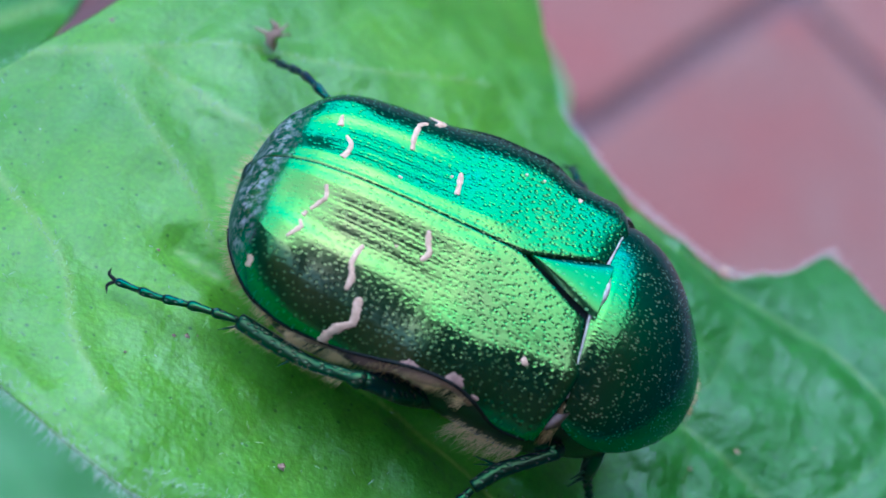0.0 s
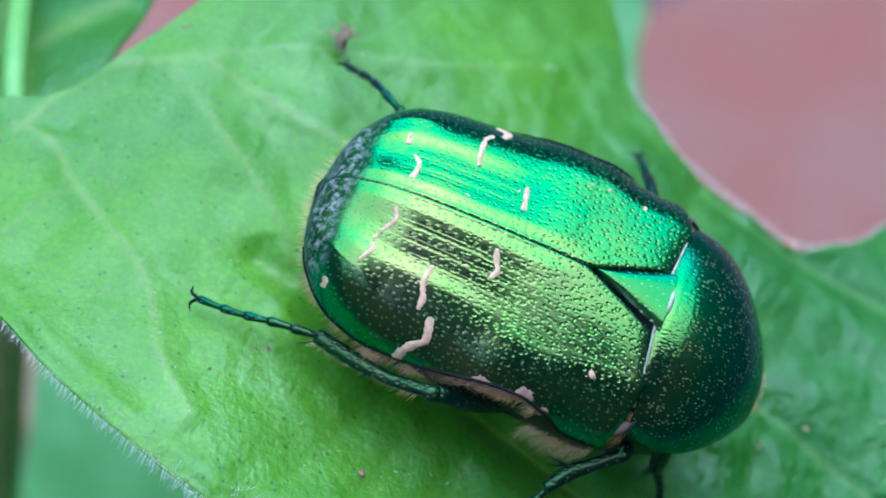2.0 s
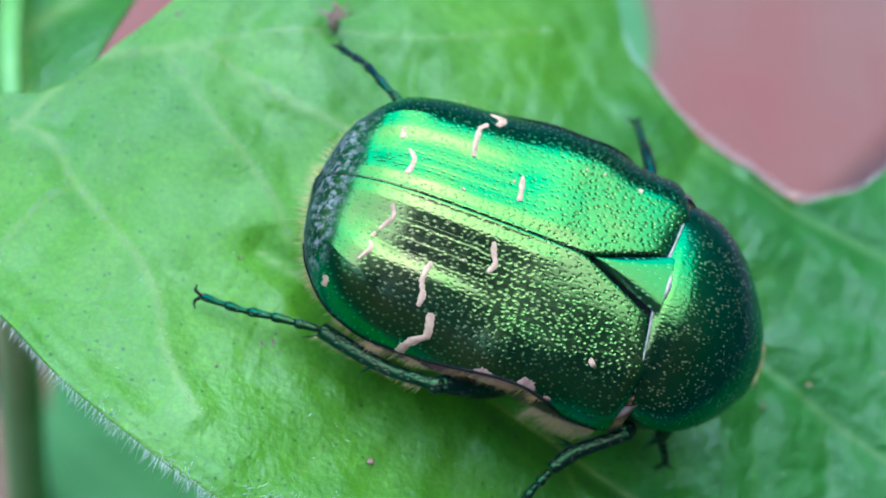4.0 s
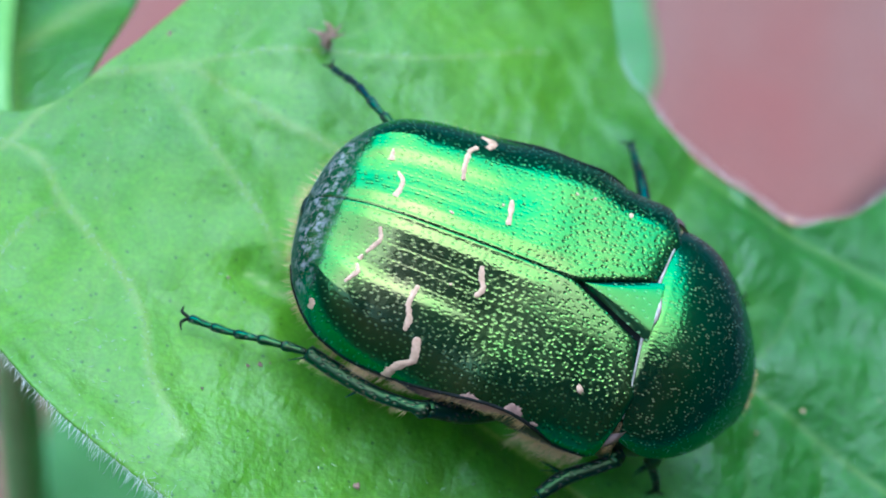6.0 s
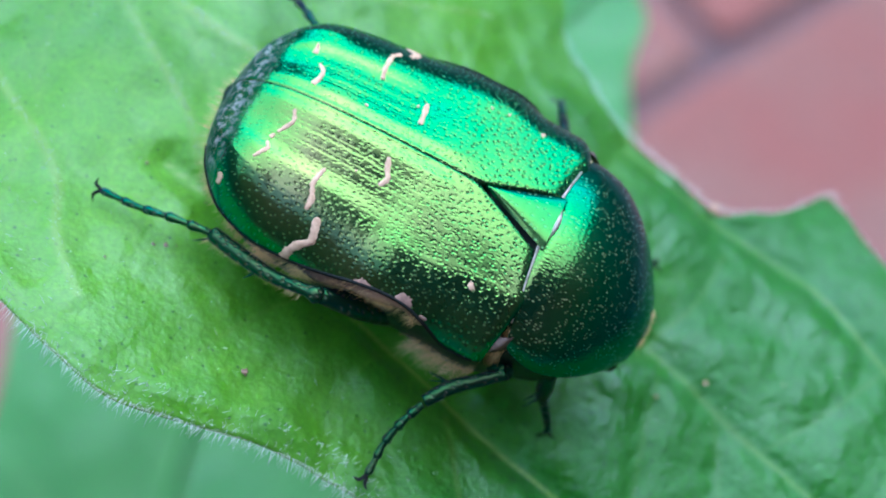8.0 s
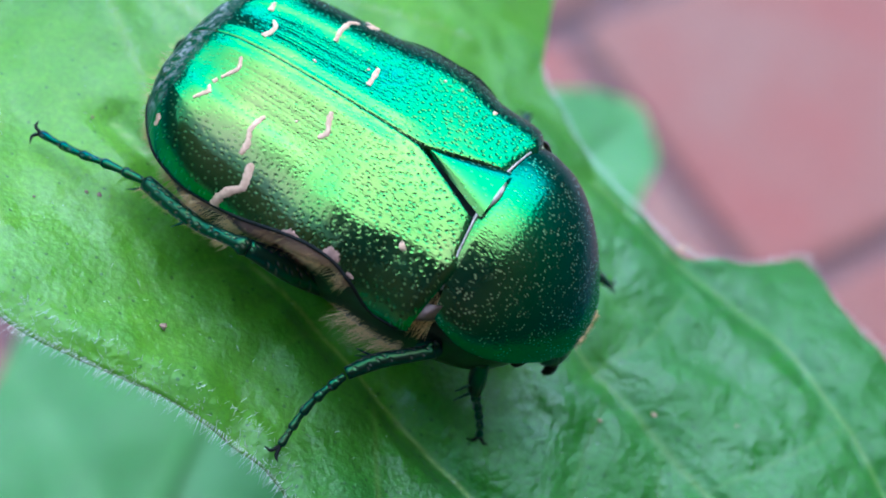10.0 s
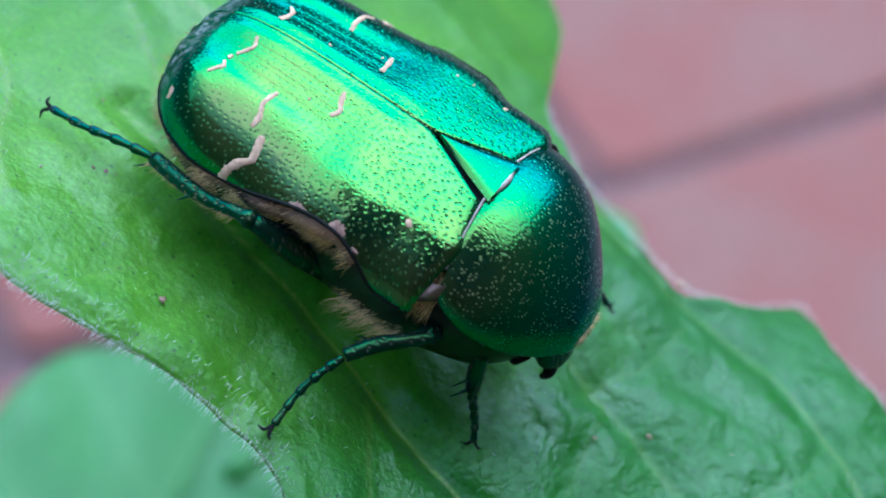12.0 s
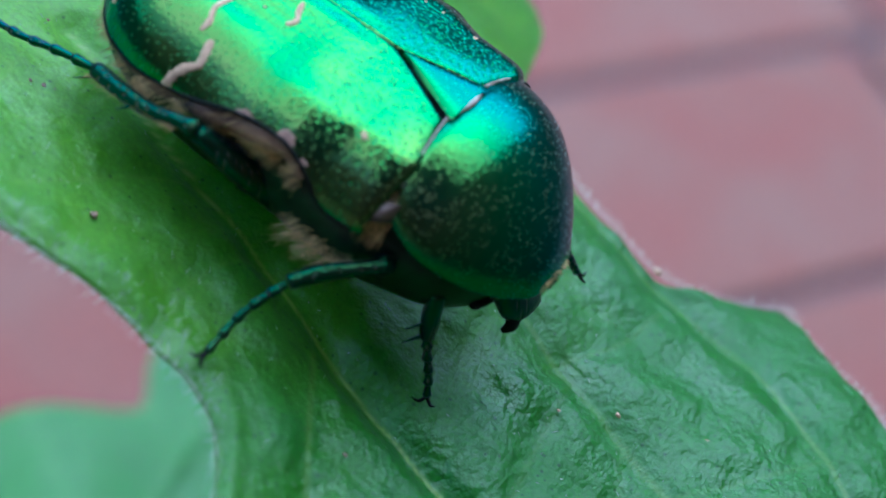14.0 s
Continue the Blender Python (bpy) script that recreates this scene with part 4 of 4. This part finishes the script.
def build_head(beetle):
    rows = []
    start, way, across = Vector((9.2, 0, -3.9)), Vector((1.5, 0, -2.55)), Vector((0.86, 0, 0.5))
    for k in range(18):
        u = k / 17
        c = start + way * u
        w = 1.65 - 0.55 * u ** 1.5 - 0.25 * math.exp(-((u - 1) / 0.08) ** 2)
        h = 0.8 - 0.38 * u
        rows.append([c + Vector((0, w * math.copysign(abs(math.cos(t)) ** 0.8, math.cos(t)), 0)) + across * (h * math.sin(t)) for t in (2 * math.pi * j / 24 for j in range(24))])
    bm, grid = sheet(rows, True)
    close_ends(bm, grid)
    bmesh.ops.recalc_face_normals(bm, faces=bm.faces[:])
    head = part("head", bm, LEG, beetle, "dark green pitted head bent down under the shield")
    rng = random.Random(6)
    bristles = []
    for _ in range(240):
        s = rng.uniform(-0.9, 0.9)
        x, y, z = pronotum_point(0.93, s * 0.6)
        z -= 0.5
        bristles.append(((x, y, z - 0.1), (x + rng.uniform(0.05, 0.45), y + rng.uniform(-0.2, 0.2), z - rng.uniform(0.0, 0.5))))
    part("head_hair", strands(bristles, 0.015), HAIR, head, "short golden bristles", "stuff")
    for side in (-1, 1):
        bm = bmesh.new()
        bmesh.ops.create_uvsphere(bm, u_segments=14, v_segments=8, radius=0.4)
        bm.transform(Matrix.Translation((9.7, side * 1.5, -4.6)))
        part("eye", bm, EYE, head)
        part("antenna", tube([(9.9, side * 1.4, -5.0, 0.12), (9.95, side * 1.75, -5.2, 0.1), (9.8, side * 1.95, -5.4, 0.12), (9.6, side * 2.05, -5.5, 0.2), (9.35, side * 2.1, -5.5, 0.1)], 20, 8), SEAM, head, "short black clubbed antenna")
        part("mouthpart", tube([(10.6, side * 0.5, -6.3, 0.26), (10.75, side * 0.8, -6.65, 0.24), (10.6, side * 0.95, -6.95, 0.1)], 12, 7), SEAM, head, "small black feeler beside the mouth")


def build_leg(beetle, name, femur, tibia, tarsus, claw, thick=1.0, spines=(), tibia_mat=None):
    """One leg: thigh, shin with spines, jointed foot and two claws."""
    thigh = part(name, tube([(*p, r * thick) for p, r in femur], 20, 10), LEG, beetle)
    shin = part("tibia", tube([(*p, r * thick * 0.88) for p, r in tibia], 26, 10), tibia_mat or LEG, thigh)
    for root, tip in spines:
        part("spine", tube([(*root, 0.08), (*tip, 0.012)], 6, 6), LEG, shin)
    line = spline([(*p, 0) for p in tarsus], 31)
    for k in range(5):
        a, m, b = Vector(line[6 * k][:3]), Vector(line[6 * k + 3][:3]), Vector(line[6 * k + 6][:3])
        r = 0.18 * thick * (1 - 0.05 * k)
        part("foot_joint", tube([(*a, r * 0.72), (*m, r * 0.9), (*a.lerp(b, 0.85), r * 1.12), (*b, r * 0.85)], 12, 8), LEG, thigh)
    end = Vector(line[-1][:3])
    way = (end - Vector(line[-4][:3])).normalized()
    for turn in claw:
        tip = end + Vector(turn)
        mid = end.lerp(tip, 0.5) + way * 0.18
        part("claw", tube([(*end, 0.07), (*mid, 0.055), (*tip, 0.012)], 10, 6), SEAM, thigh)


def build_legs(beetle):
    build_leg(beetle, "hind_leg", [((2.6, -3.6, -5.2), 0.6), ((1.2, -4.7, -3.9), 0.55), ((-0.2, -5.5, -2.9), 0.32)],
              [((-0.1, -5.6, -2.8), 0.30), ((-0.3, -5.6, -2.8), 0.42), ((-0.65, -5.6, -2.85), 0.27), ((-2.0, -5.5, -3.4), 0.3), ((-3.6, -5.1, -3.9), 0.36), ((-4.8, -4.75, -4.2), 0.34)],
              [(-4.9, -4.75, -4.2), (-6.4, -4.8, -4.5), (-8.0, -4.9, -4.9), (-9.3, -4.85, -5.15)], ((-0.35, 0.35, 0.1), (-0.1, -0.5, -0.2)), 1.0,
              (((-4.6, -4.8, -4.3), (-5.4, -5.1, -4.8)), ((-2.6, -5.5, -3.6), (-3.0, -5.9, -3.9))), TIBIA)
    build_leg(beetle, "hind_leg", [((2.6, 3.6, -5.2), 0.7), ((1.0, 4.7, -4.3), 0.7), ((-0.4, 5.0, -3.6), 0.3)],
              [((-0.4, 5.0, -3.6), 0.3), ((-2.5, 4.7, -3.8), 0.3), ((-4.6, 4.4, -3.6), 0.34)],
              [(-4.6, 4.4, -3.6), (-5.6, 5.0, -3.8), (-6.7, 6.0, -4.6), (-7.9, 6.9, -5.9)], ((-0.5, 0.2, -0.4), (-0.1, 0.6, -0.35)), 1.0)
    build_leg(beetle, "middle_leg", [((5.6, -2.6, -5.8), 0.55), ((6.5, -3.8, -4.6), 0.55), ((7.1, -4.4, -3.9), 0.3)],
              [((7.1, -4.4, -3.9), 0.3), ((6.3, -5.0, -4.3), 0.3), ((5.5, -5.6, -4.75), 0.34), ((4.9, -6.4, -5.1), 0.28)],
              [(4.9, -6.5, -5.1), (4.5, -7.4, -5.7), (4.3, -8.3, -6.3), (4.3, -9.3, -6.75)], ((-0.45, -0.3, -0.1), (0.25, -0.5, -0.15)), 1.0,
              (((5.5, -5.4, -4.8), (4.6, -5.0, -5.7)), ((5.6, -5.3, -4.8), (4.7, -5.4, -5.5))))
    build_leg(beetle, "middle_leg", [((5.6, 2.6, -5.8), 0.55), ((5.6, 4.2, -4.9), 0.5), ((5.4, 5.4, -4.6), 0.28)],
              [((5.4, 5.4, -4.6), 0.28), ((5.1, 6.4, -5.0), 0.28), ((4.8, 7.4, -5.6), 0.25)],
              [(4.8, 7.4, -5.6), (4.7, 8.0, -6.3), (4.5, 8.8, -6.9), (4.4, 9.2, -7.3)], ((-0.5, 0.0, -0.1), (0.2, 0.4, -0.2)), 1.0)
    build_leg(beetle, "front_leg", [((8.2, -1.6, -6.0), 0.55), ((8.5, -2.6, -5.4), 0.5), ((8.6, -3.1, -5.0), 0.34)],
              [((8.6, -3.1, -5.0), 0.34), ((8.75, -3.2, -6.0), 0.38), ((8.9, -3.2, -6.9), 0.3)],
              [(8.9, -3.2, -6.9), (9.2, -3.25, -7.6), (9.6, -3.35, -8.4), (9.85, -3.45, -9.1)], ((-0.4, -0.35, -0.1), (0.45, -0.1, -0.05)), 1.0,
              (((8.7, -3.4, -6.2), (8.3, -3.9, -6.5)), ((8.8, -3.4, -6.8), (8.4, -3.9, -7.1))))
    build_leg(beetle, "front_leg", [((8.2, 1.6, -6.0), 0.55), ((8.8, 2.6, -5.6), 0.5), ((9.3, 3.3, -5.6), 0.34)],
              [((9.3, 3.3, -5.6), 0.34), ((9.8, 3.9, -6.5), 0.34), ((10.2, 4.3, -7.3), 0.3)],
              [(10.2, 4.3, -7.3), (10.4, 4.7, -7.8), (10.6, 5.0, -8.3), (10.8, 5.15, -8.6)], ((0.5, -0.1, -0.1), (0.2, 0.45, -0.1)), 1.0)


def build_beetle():
    beetle = thing("rose_chafer_beetle", (0, 0, -7.4), "metallic green rose chafer beetle standing still on the leaf", "beetle")
    build_elytron(beetle, 1, FAR_MARKS)
    build_elytron(beetle, -1, NEAR_MARKS)
    build_scutellum(beetle)
    build_pronotum(beetle)
    build_body(beetle)
    build_head(beetle)
    build_legs(beetle)


build_beetle()


def motions():
    """Nothing but the camera moves."""


motions()
